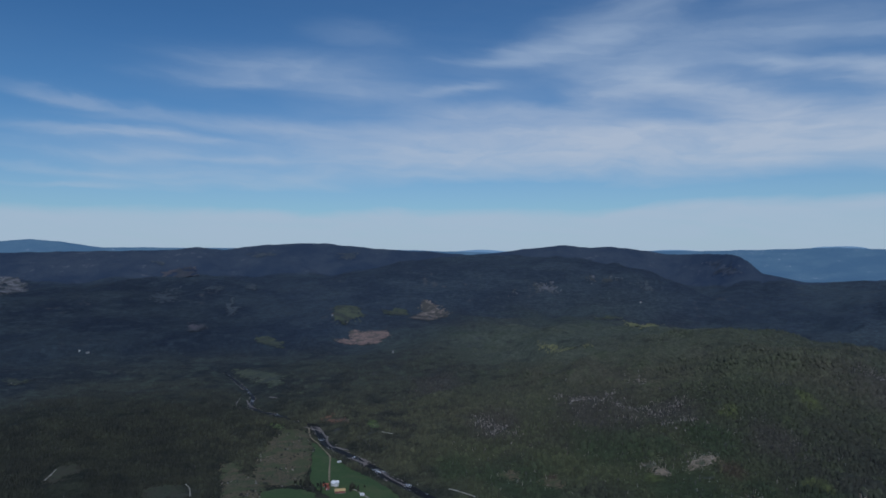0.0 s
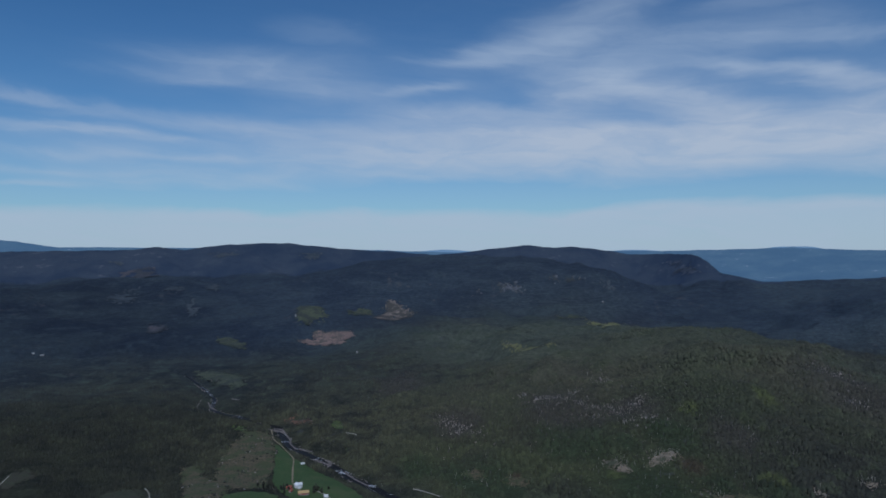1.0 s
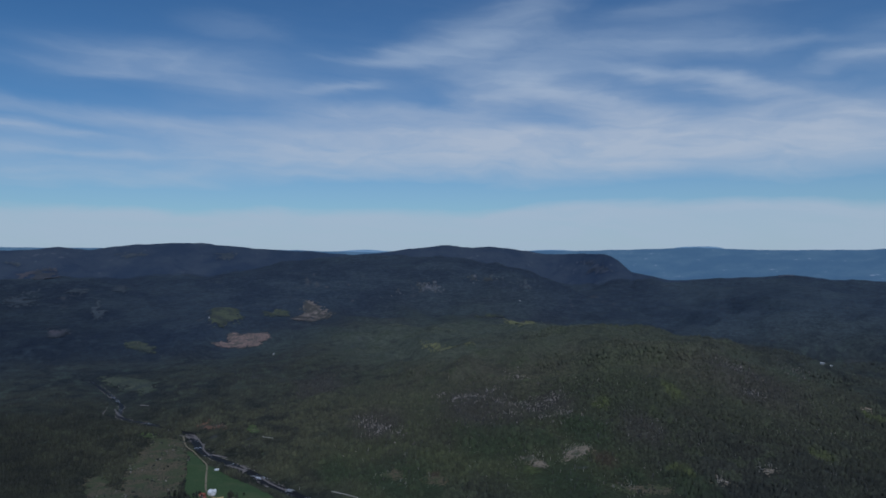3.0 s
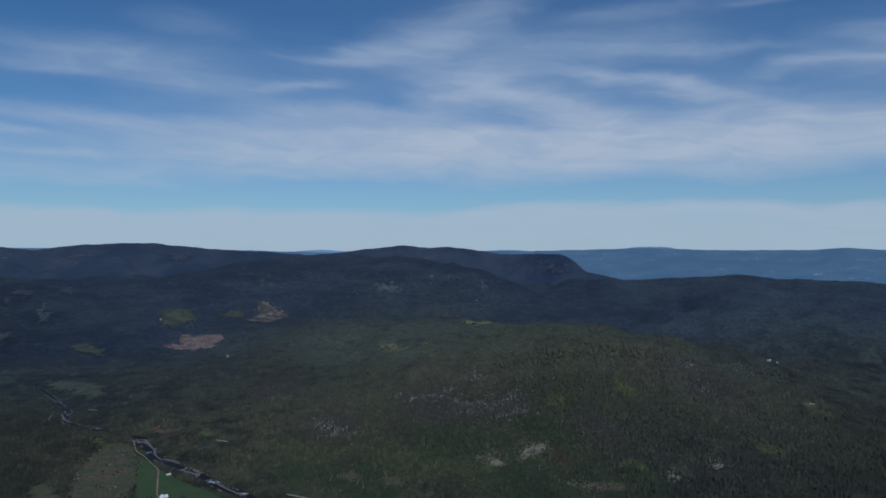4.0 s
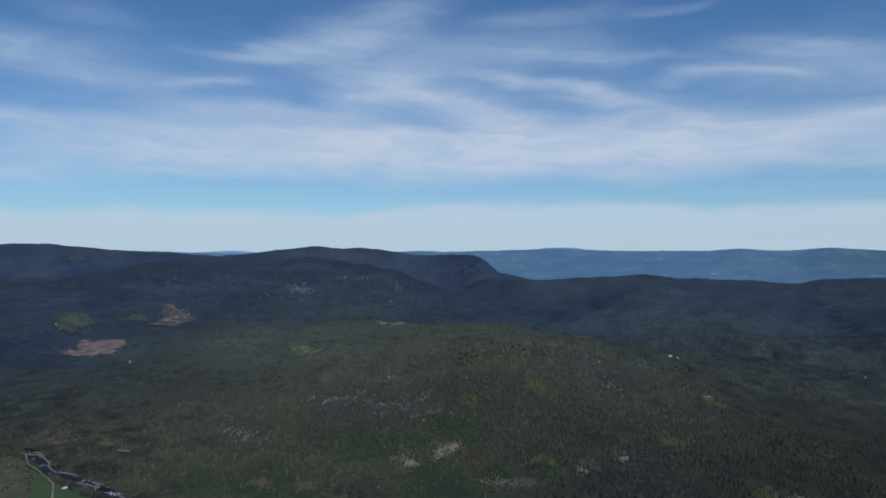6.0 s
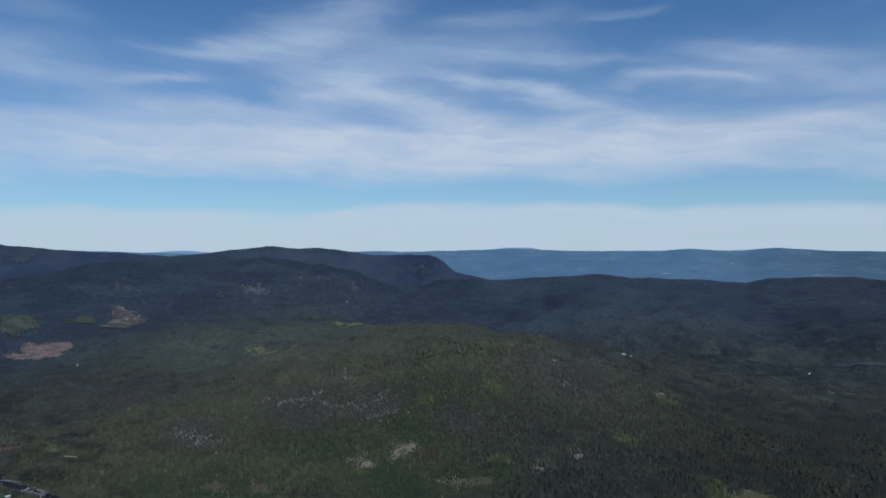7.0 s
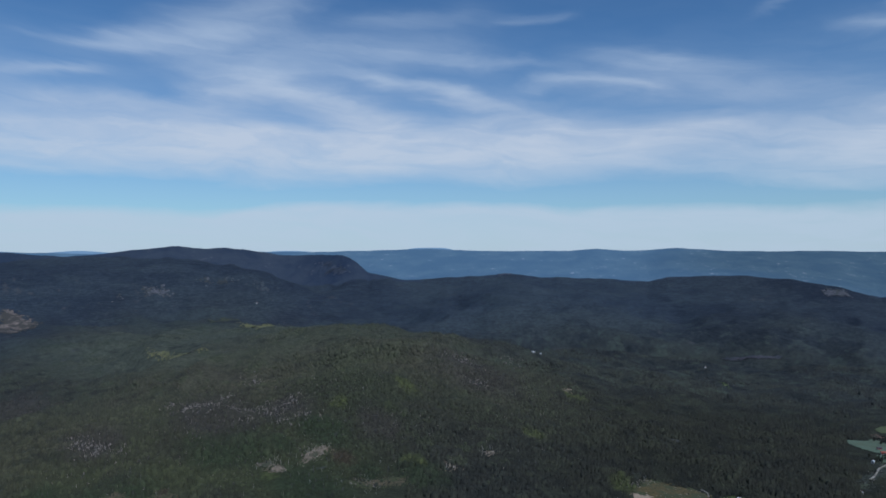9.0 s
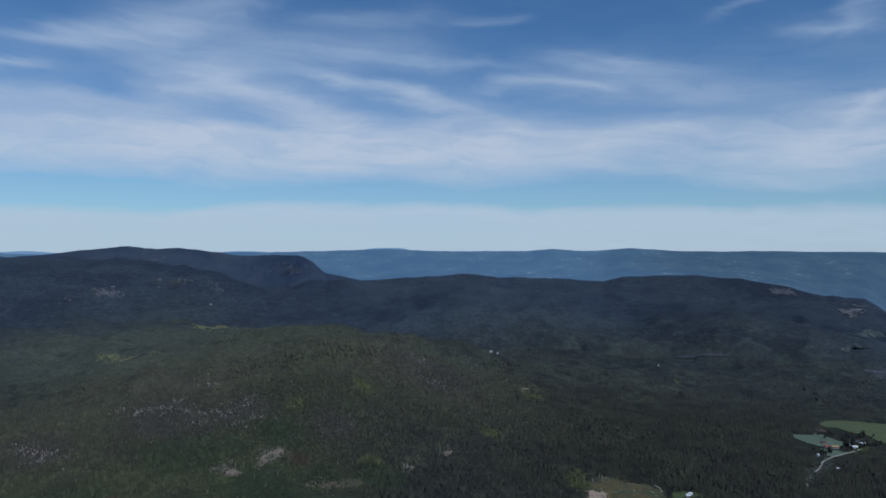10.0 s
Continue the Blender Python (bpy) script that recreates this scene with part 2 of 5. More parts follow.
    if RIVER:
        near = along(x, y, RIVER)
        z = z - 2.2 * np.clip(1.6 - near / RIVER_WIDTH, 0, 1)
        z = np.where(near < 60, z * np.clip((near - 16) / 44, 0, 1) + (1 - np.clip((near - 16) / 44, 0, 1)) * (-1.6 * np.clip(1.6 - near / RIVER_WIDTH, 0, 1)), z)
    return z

# ---- plan of the open land: name, label, surface, corners ----
OPEN_LAND = []


def open_land(name, label, surface_key, *corners):
    OPEN_LAND.append((name, label, surface_key, list(corners)))


open_land("meadow", "lush green hay meadow beside the river farm", "MEADOW", (-227, 1247), (-218, 1245), (-182, 1156), (-165, 1140), (-140, 1091), (-108, 1058), (-73, 1003), (-48, 945), (-129, 923), (-173, 981), (-191, 1030), (-203, 1110))
open_land("meadow", "green paddock below the brown heath", "MEADOW", (-238, 953), (-217, 970), (-192, 971), (-173, 963), (-161, 916), (-236, 900))
open_land("heath", "brown stony heath with scattered bushes beside the meadow", "HEATH", (-297, 1313), (-248, 1331), (-213, 1191), (-195, 1042), (-210, 976), (-260, 978), (-301, 1143), (-299, 1210))
open_land("heath", "brown felled strip along the dark spruce wood", "HEATH", (-346, 1115), (-331, 1128), (-309, 1110), (-271, 1021), (-240, 969), (-235, 914), (-285, 912))
open_land("glade", "small light green glade at the edge of the heath", "GLADE", (-319, 1343), (-308, 1353), (-290, 1337), (-296, 1321), (-313, 1328))
open_land("felled_patch", "rusty brown felled patch in the riverside forest", "RUST", (-235, 1419), (-217, 1419), (-185, 1400), (-178, 1358), (-199, 1372), (-224, 1394))
open_land("glade", "small yellow green glade in the riverside forest", "GLADE", (-146, 1360), (-134, 1371), (-121, 1345), (-120, 1309), (-139, 1317))
open_land("glade", "narrow pale green glade in the forest", "YOUNG", (-108, 1193), (-104, 1212), (-99, 1190), (-104, 1177))
open_land("clearing", "dull green overgrown clearing on the wooded slope", "DULLGREEN", (-387, 2610), (-366, 2828), (-297, 2616), (-283, 2566), (-327, 2534), (-344, 2456), (-378, 2503))
open_land("clearcut", "pinkish bare clearcut with brushwood in the forest", "PINK", (-346, 2307), (-296, 2329), (-306, 2407), (-258, 2394), (-193, 2394), (-168, 2318), (-212, 2266), (-281, 2268), (-318, 2269))
open_land("clearing", "yellow green clearing in the valley forest", "DULLGREEN", (-639, 2406), (-601, 2425), (-553, 2387), (-517, 2293), (-503, 2207), (-603, 2359))
open_land("clearcut", "tan and brown clearcut with stumps on the slope", "TANFAR", (-121, 2648), (-86, 2803), (-72, 2854), (-31, 2855), (-5, 2810), (28, 2762), (-30, 2726), (-79, 2584))
open_land("clearing", "greyish green thinned clearing on the slope", "DULLGREEN", (-220, 2678), (-186, 2813), (-136, 2783), (-140, 2689), (-196, 2653))
open_land("bog", "dull yellow green bog beside the river", "DULLGREEN", (-582, 1982), (-469, 1899), (-400, 1823), (-394, 1691), (-465, 1797), (-545, 1901))
open_land("clearcut", "reddish tan clearcut on the distant dark slope", "FARTAN", (-1385, 3522), (-1323, 3617), (-1252, 3616), (-1034, 3050), (-1073, 2999))
open_land("scree", "grey scree on the dark wooded slope", "SCREE", (372, 2906), (390, 2940), (415, 2952), (447, 2929), (466, 2899))
open_land("scree", "thin grey scree on the dark wooded slope", "SCREE", (243, 2902), (277, 2905), (320, 2888), (264, 2885))
open_land("scree", "long pale scree on the dark wooded slope", "SCREE", (568, 2951), (604, 2938), (640, 2915), (600, 2917))
open_land("bog", "bright yellow green bog strip on the hilltop", "STRIP", (653, 2526), (733, 2610), (788, 2591), (576, 2053))
open_land("bog", "yellowed bog strip on the wooded hill", "STRIP", (255, 1947), (300, 1892), (361, 1753), (292, 1717), (295, 1863))
open_land("bog", "pale bog strip behind the hilltop", "DULLGREEN", (553, 2639), (650, 2691), (694, 2698), (588, 2610))
open_land("clearcut", "tan clearcut with dry grass on the hillside", "TAN", (285, 1048), (304, 1045), (312, 1019), (317, 989), (299, 986))
open_land("clearcut", "pale tan clearcut below bare birch trunks", "TAN", (350, 1035), (381, 1051), (401, 1039), (380, 1019), (348, 1005))
open_land("clearing", "brown clearing between birches on the hillside", "HEATH", (70, 1040), (97, 1060), (111, 1038), (98, 1021))
open_land("clearing", "brown clearing with bushes on the hillside", "HEATH", (130, 1014), (142, 1028), (171, 1006), (160, 985))
open_land("clearing", "olive grassy shoulder of the wooded hill", "HEATH", (369, 940), (410, 919), (459, 898), (445, 873), (390, 892))
open_land("clearing", "pale stony spot in the spruce forest", "TAN", (522, 906), (538, 904), (542, 888), (518, 892))
open_land("clearing", "pale dry spot with fallen trunks in the forest", "TAN", (599, 920), (617, 920), (623, 907), (600, 907))
open_land("clearcut", "olive and tan clearcut above the sand pit", "SLASH", (715, 721), (756, 746), (770, 740), (779, 707), (805, 689), (801, 663), (754, 622), (667, 682))
open_land("lawn", "olive green lawn in front of a white house", "GLADE", (802, 649), (825, 646), (828, 632), (813, 609), (773, 621))
open_land("field", "pale green hay field behind a row of trees", "HAY", (1372, 760), (1415, 773), (1440, 738), (1456, 710), (1479, 680), (1525, 635), (1344, 560), (1335, 620), (1344, 644), (1357, 662), (1355, 688), (1372, 725), (1355, 740))
open_land("field", "bluish green crop field on the valley farm", "CROP", (1247, 740), (1274, 717), (1288, 721), (1289, 703), (1264, 651), (1247, 645), (1225, 653), (1212, 665), (1211, 691), (1225, 723))
open_land("field", "small bluish green field beside the gravel road", "CROP", (1200, 661), (1210, 642), (1210, 621), (1169, 618), (1161, 633))
open_land("lawn", "yellow green lawn between the farm houses", "GLADE", (1246, 642), (1285, 645), (1287, 628), (1233, 615), (1213, 623))
open_land("field", "reddish brown ploughed strip by the field", "RUST", (1315, 738), (1340, 735), (1320, 713), (1291, 712))
open_land("verge", "dry olive grass verge along the gravel road", "DULLGREEN", (1133, 630), (1150, 631), (1148, 618), (1029, 577), (998, 575), (1061, 603))
open_land("field", "light green field on the far valley floor", "HAZY", (2246, 1154), (2274, 1117), (2271, 1111), (2239, 1141))
open_land("meadow", "dark green meadow in the spruce forest", "DIM", (-416, 997), (-388, 1017), (-364, 1006), (-331, 927), (-397, 942))
open_land("glade", "olive glade along a forest road", "DIM", (-570, 1020), (-577, 1070), (-559, 1100), (-533, 1066), (-544, 1024))
open_land("cliff", "pale grey cliff at the end of the ridge", "FARROCK", (1304, 3649), (1342, 3552), (1349, 3408), (1331, 3182), (1296, 3313), (1296, 3515))
open_land("cliff", "pale rock face on the dark ridge", "SCREE", (2677, 1682), (2748, 1657), (2713, 1594), (2638, 1614))
open_land("cliff", "pale pinkish rock face at the ridge's end", "CLIFF", (2726, 1446), (2810, 1454), (2858, 1425), (2824, 1367), (2667, 1311), (2685, 1369))
open_land("cliff", "small bare rock knob on the ridge", "FARROCK", (1865, 2728), (2167, 3125), (1891, 2692), (1867, 2694))
open_land("cliff", "pale grey rock wall above the valley", "CLIFF", (-2008, 3208), (-1908, 3210), (-1804, 3100), (-1643, 2763), (-1677, 2679))
open_land("heath", "bare pale heath on the dark slope", "BARE", (-1484, 3606), (-1446, 3676), (-1397, 3659), (-1438, 3582))
open_land("heath", "bare brownish heath below the ridge top", "BARE", (-1054, 3885), (-966, 3901), (-888, 3830), (-968, 3789))
open_land("heath", "bare heath below the ridge top", "BARE", (-624, 3976), (-525, 4057), (-447, 3988), (-535, 3895))
open_land("scree", "thin pinkish scree on the dark slope", "BARE", (754, 2847), (842, 2860), (877, 2852), (792, 2811))
open_land("scree", "pale stony slope above the valley farm", "SCREE", (2040, 988), (2128, 977), (2029, 898), (1960, 935))
open_land("clearing", "pale strip of meadow in the valley forest", "DULLGREEN", (-1073, 1737), (-1056, 1752), (-1000, 1753), (-1030, 1712))
open_land("heath", "bare pale strip high on the dark ridge", "BARE", (-1441, 3648), (-1436, 3613), (-1454, 3593), (-1480, 3608), (-1497, 3651), (-1489, 3680), (-1464, 3673))
open_land("clearing", "pale overgrown strip on the dark slope", "BARE", (-1043, 2924), (-1045, 2904), (-1077, 2896), (-1103, 2902), (-1117, 2922), (-1091, 2932), (-1055, 2938))
open_land("clearing", "narrow pale strip on the dark slope", "BARE", (-913, 2923), (-913, 2908), (-933, 2900), (-951, 2896), (-959, 2914), (-942, 2924), (-923, 2930))
open_land("clearing", "greenish grey thinned stand on the dark slope", "BARE", (-1009, 2819), (-1027, 2787), (-1076, 2773), (-1124, 2768), (-1139, 2801), (-1114, 2867), (-1056, 2874))
open_land("clearing", "greyish thinned stand on the dark slope", "BARE", (-782, 2770), (-775, 2691), (-792, 2673), (-831, 2747), (-852, 2804), (-841, 2838), (-813, 2815))
open_land("clearing", "small pale gap in the dark forest", "BARE", (-779, 3007), (-783, 2981), (-801, 2962), (-820, 2961), (-826, 2982), (-832, 3071), (-804, 3079))
open_land("clearing", "brownish gap in the dark valley forest", "FARTAN", (-825, 2491), (-823, 2439), (-844, 2423), (-877, 2464), (-891, 2513), (-890, 2556), (-857, 2535))
open_land("scree", "pale scree tongue on the dark wooded slope", "SCREE", (727, 2884), (708, 2880), (675, 2888), (650, 2918), (658, 2927), (683, 2915), (723, 2901))
open_land("field", "pale green field behind the valley pond", "HAZY", (2651, 1220), (2603, 1223), (2370, 1153), (2360, 1178), (2391, 1197), (2561, 1247), (2660, 1243))
open_land("glade", "yellow green shore of the valley pond", "HAZY", (2252, 1134), (2243, 1140), (2234, 1148), (2230, 1156), (2234, 1157), (2244, 1152), (2250, 1143))
open_land("glade", "small yellow green glade in the valley forest", "GLADE", (1495, 1177), (1475, 1167), (1454, 1160), (1450, 1163), (1462, 1175), (1488, 1186), (1501, 1187))
open_land("clearing", "thin brownish clearing along the valley forest", "FARTAN", (1817, 1452), (1864, 1418), (1895, 1376), (1937, 1331), (1927, 1316), (1856, 1348), (1810, 1387))
open_land("clearing", "white stones above a young grove", "TAN", (954, 1123), (944, 1119), (932, 1121), (929, 1127), (932, 1134), (943, 1133), (951, 1129))


def inside(x, y, corners):
    """Which points lie inside an outline in plan."""
    hit = np.zeros(np.shape(x), bool)
    for (ax, ay), (bx, by) in zip(corners, corners[1:] + corners[:1]):
        if ay != by:
            hit ^= ((ay > y) != (by > y)) & (x < (bx - ax) * (y - ay) / (by - ay) + ax)
    return hit


def ragged(x, y, size):
    """Moves points a little, for uneven outlines."""
    return x + size * 2.6 * (fractal(x, y, size * 3, 4, 0.7) - 0.5), y + size * 2.6 * (fractal(x + 333, y + 71, size * 3, 4, 0.7) - 0.5)


# crags of pale rock in the forest: x, y, reach
CRAGS = [(67, 1300, 22), (76, 1264, 20), (98, 1240, 18), (224, 1390, 12), (245, 1344, 14), (278, 1321, 19), (317, 1302, 14), (358, 1297, 24), (378, 1248, 26), (417, 1274, 19), (392, 1429, 16), (404, 1179, 14), (765, 1194, 12), (802, 1315, 22), (1002, 1405, 16), (316, 1232, 13), (321, 1375, 9), (85, 1227, 12), (119, 1204, 9), (362, 1171, 10), (252, 1334, 10)]
# tracks and roads: corners, half width, label
ROADS = [([(-253, 1350), (-236, 1280), (-219, 1253), (-192, 1185), (-182, 1160), (-171, 1079), (-162, 1019), (-151, 993), (-139, 978)], 1.4, "pale gravel farm track along the green meadow"),
         ([(-108, 1277), (-88, 1263)], 1.2, "short pale gravel road between trees"),
         ([(1065, 596), (1073, 597), (1098, 605), (1126, 617), (1160, 621), (1205, 622), (1246, 621)], 1.5, "pale gravel road to the valley farm"),
         ([(-568, 1021), (-572, 1048), (-575, 1065)], 0.9, "pale forest road beside an olive glade"),
         ([(-362, 1009), (-349, 988), (-330, 935)], 0.9, "pale track in the dark spruce forest"),
         ([(810, 685), (812, 678), (803, 666), (793, 657)], 1.0, "pale track at the end of the clearcut"),
         ([(-129, 992), (-115, 981), (-97, 955)], 1.8, "pale farm lane across the meadow"),
         ([(8, 1002), (24, 988), (44, 965)], 0.9, "pale gravel road beside the river")]
# yards round houses: x, y, reach
YARDS = [(1603, 1341, 7), (-150, 993, 24), (1268, 635, 32), (1216, 657, 14), (1081, 1425, 16), (812, 627, 22), (-1037, 2063, 14), (1148, 634, 8), (1106, 583, 8), (-149, 2127, 9), (-392, 2540, 10), (764, 2770, 12)]

# ---- materials ----
def material(name):
    m = bpy.data.materials.new(name)
    m.use_nodes = True
    net = Net(m.node_tree)
    out = net.add("ShaderNodeOutputMaterial")
    bsdf = net.add("ShaderNodeBsdfPrincipled")
    m.node_tree.links.new(bsdf.outputs[0], out.inputs[0])
    return m, net, bsdf


def place(net):
    return net.add("ShaderNodeNewGeometry").outputs["Position"]


def bump(net, bsdf, height, distance, strength=0.6):
    n = net.add("ShaderNodeBump", {"Height": height, "Distance": distance, "Strength": strength})
    net.put(bsdf, "Normal", n.outputs[0])


def surface(name, dark, light, size=3.0, rough=0.9, spec=0.2, stain=None, relief=0.05, metal=0.0, big=None, cut=(0.45, 0.66)):
    """A surface with grain of that size in metres, and wider mottling in a third colour."""
    m, net, bsdf = material(name)
    p = place(net)
    fine = net.noise(p, 1.0 / size, 5.0, 0.6)
    colour = net.mix(net.ramp(fine, 0.3, 0.7), dark, light)
    if stain:
        colour = net.mix(net.ramp(net.noise(p, 1.0 / (big or size * 9), 6.0, 0.65), *cut), colour, stain)
    net.put(bsdf, "Base Color", colour)
    net.put(bsdf, "Roughness", rough)
    net.put(bsdf, "Specular IOR Level", spec)
    net.put(bsdf, "Metallic", metal)
    bump(net, bsdf, fine, relief)
    return m


# groves that differ from the woods round them: x, y, reach, half as wide as deep
GROVES = {(0.030, 0.043, 0.027): [(279, 1124, 48), (417, 1093, 39), (341, 1094, 25), (16, 1068, 34), (118, 999, 59), (325, 918, 58), (479, 887, 36), (65, 1036, 25), (251, 1139, 50), (404, 1117, 28), (414, 930, 24)],
          (0.058, 0.071, 0.034): [(478, 1193, 14), (608, 1201, 18), (930, 1094, 17), (493, 938, 13), (716, 947, 13), (291, 989, 14), (719, 736, 20)],
          (0.044, 0.044, 0.043): [(93, 1271, 53), (281, 1282, 80), (402, 1249, 44), (499, 1084, 40), (783, 1233, 86), (-20, 1609, 57)],
          (0.052, 0.042, 0.034): [(399, 999, 18), (156, 1008, 16)]}


def near_point(net, p, x, y, full, none):
    """1 within full metres of a place in plan, falling to 0 at none."""
    flat = net.add("ShaderNodeVectorMath", {0: p, 1: (1.0, 1.0, 0.0)}, operation="MULTIPLY").outputs[0]
    d = net.add("ShaderNodeVectorMath", {0: flat, 1: (x, y, 0.0)}, operation="DISTANCE").outputs["Value"]
    return net.ramp(d, none, full)


def near_grove(net, p, x, y, full, none):
    """As near_point, for a grove drawn out along the slope."""
    flat = net.add("ShaderNodeVectorMath", {0: p, 1: (1.0, 0.55, 0.0)}, operation="MULTIPLY").outputs[0]
    d = net.add("ShaderNodeVectorMath", {0: flat, 1: (x, y * 0.55, 0.0)}, operation="DISTANCE").outputs["Value"]
    return net.ramp(d, none, full)


def stand(net, p):
    """The colour of a stand of trees: blue-green spruce in the valleys, olive mixed wood on the hill, with leafier and
    browner stands in it; haze and cloud shade are painted in.
    """
    hill = net.math("MAXIMUM", near_point(net, p, 500, 1420, 290, 640), near_point(net, p, 420, 2150, 150, 900))
    valley = net.math("MAXIMUM", near_point(net, p, 300, 1100, 900, 1450), net.math("MAXIMUM", near_point(net, p, 1150, 950, 800, 1350), near_point(net, p, -450, 1550, 350, 850)))
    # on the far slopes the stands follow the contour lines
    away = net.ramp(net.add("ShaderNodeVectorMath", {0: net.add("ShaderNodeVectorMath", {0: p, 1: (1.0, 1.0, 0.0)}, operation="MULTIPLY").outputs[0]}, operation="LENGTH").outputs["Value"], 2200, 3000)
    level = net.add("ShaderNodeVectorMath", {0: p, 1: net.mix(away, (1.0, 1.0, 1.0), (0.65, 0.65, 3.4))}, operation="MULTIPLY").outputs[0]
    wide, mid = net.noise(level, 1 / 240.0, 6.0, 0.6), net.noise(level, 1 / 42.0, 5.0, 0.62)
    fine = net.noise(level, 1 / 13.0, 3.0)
    # far spruce, with haze put into its colour as a bluer tone
    hazed = net.mix(net.ramp(wide, 0.38, 0.62), (0.025, 0.033, 0.046), (0.036, 0.046, 0.057))
    # cloud shade painted on the far left slope as a darker tone
    hazed = net.mix(net.math("MULTIPLY", near_point(net, p, -1350, 2300, 450, 1100), 0.8), hazed, net.mix(net.ramp(wide, 0.38, 0.62), (0.015, 0.020, 0.029), (0.026, 0.033, 0.038)))
    hazed = net.mix(net.math("MULTIPLY", near_point(net, p, 1850, 2350, 450, 1000), 0.6), hazed, net.mix(net.ramp(wide, 0.38, 0.62), (0.034, 0.045, 0.058), (0.044, 0.057, 0.066)))
    hazed = net.mix(net.math("MULTIPLY", near_point(net, p, 2650, 1550, 350, 850), 0.6), hazed, net.mix(net.ramp(wide, 0.38, 0.62), (0.017, 0.022, 0.031), (0.028, 0.035, 0.042)))
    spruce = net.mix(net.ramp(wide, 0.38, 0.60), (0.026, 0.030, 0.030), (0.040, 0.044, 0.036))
    spruce = net.mix(net.math("MULTIPLY", net.ramp(mid, 0.53, 0.62, 0.0, 0.8), net.ramp(valley, 0.0, 1.0, 0.5, 1.0)), net.mix(valley, hazed, spruce), net.mix(valley, (0.044, 0.056, 0.062), (0.049, 0.058, 0.046)))
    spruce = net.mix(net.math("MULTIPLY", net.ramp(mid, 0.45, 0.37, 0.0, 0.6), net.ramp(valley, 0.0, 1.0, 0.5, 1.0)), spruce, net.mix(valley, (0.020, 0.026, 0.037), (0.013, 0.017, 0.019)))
    # cloud shade painted over the near spruce, on the right and on the left
    dense = net.math("MAXIMUM", near_point(net, p, 1080, 640, 260, 640), near_point(net, p, -560, 1080, 300, 700))
    spruce = net.mix(net.math("MULTIPLY", dense, 0.85), spruce, net.mix(net.ramp(mid, 0.35, 0.65), (0.017, 0.020, 0.018), (0.028, 0.032, 0.024)))
    mixed = net.mix(net.ramp(wide, 0.35, 0.62), (0.056, 0.056, 0.045), (0.052, 0.059, 0.043))
    mixed = net.mix(near_point(net, p, 420, 2050, 280, 600), mixed, (0.065, 0.071, 0.053))
    close = near_point(net, p, 420, 950, 240, 520)
    mixed = net.mix(close, mixed, net.mix(net.ramp(wide, 0.35, 0.62), (0.033, 0.034, 0.032), (0.034, 0.041, 0.031)))
    mixed = net.mix(net.ramp(mid, 0.53, 0.62, 0.0, 0.8), mixed, net.mix(close, (0.050, 0.058, 0.040), (0.040, 0.050, 0.031)))
    mixed = net.mix(net.ramp(mid, 0.46, 0.37, 0.0, 0.6), mixed, (0.030, 0.034, 0.030))
    olive = net.math("MULTIPLY", near_point(net, p, 210, 1000, 130, 360), net.ramp(wide, 0.38, 0.55, 0.25, 0.9))
    spruce = net.mix(net.math("MULTIPLY", near_point(net, p, -60, 1290, 140, 430), net.ramp(mid, 0.42, 0.58, 0.0, 0.85)), spruce, (0.052, 0.056, 0.041))
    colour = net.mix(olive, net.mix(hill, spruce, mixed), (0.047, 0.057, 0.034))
    bent = net.add("ShaderNodeVectorMath", {0: p, 1: net.add("ShaderNodeVectorMath", {0: net.add("ShaderNodeTexNoise", {"Vector": p, "Scale": 1 / 45.0, "Detail": 3.0}).outputs["Color"], "Scale": 46.0}, operation="SCALE").outputs[0]}, operation="ADD").outputs[0]
    for tone, spots in GROVES.items():
        for x, y, reach in spots:
            grove = net.math("MULTIPLY", near_grove(net, bent, x + 23, y + 23, reach * 0.35, reach * 1.25), net.ramp(fine, 0.28, 0.52, 0.35, 0.95))
            colour = net.mix(grove, colour, tone)
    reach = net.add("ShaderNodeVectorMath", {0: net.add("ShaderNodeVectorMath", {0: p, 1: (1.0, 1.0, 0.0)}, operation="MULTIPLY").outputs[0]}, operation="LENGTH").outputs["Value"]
    # shade put into the colour: woods near the eye darkened, except by the river
    near_dark = net.math("MULTIPLY", net.ramp(reach, 1500, 950), net.math("MULTIPLY", net.ramp(wide, 0.30, 0.62, 0.5, 1.0), net.math("SUBTRACT", 1.0, near_point(net, p, -80, 1180, 250, 520))))
    colour = net.mix(near_dark, colour, net.mix(1.0, colour, (0.80, 0.82, 0.84), "MULTIPLY"))
    # haze put into the colour: warmer near by, bluer far out
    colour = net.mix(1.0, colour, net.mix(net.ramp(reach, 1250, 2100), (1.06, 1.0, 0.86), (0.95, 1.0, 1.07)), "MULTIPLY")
    return net.mix(1.0, colour, net.mix(net.ramp(fine, 0.35, 0.65), (0.82, 0.82, 0.83), (1.12, 1.12, 1.10)), "MULTIPLY")


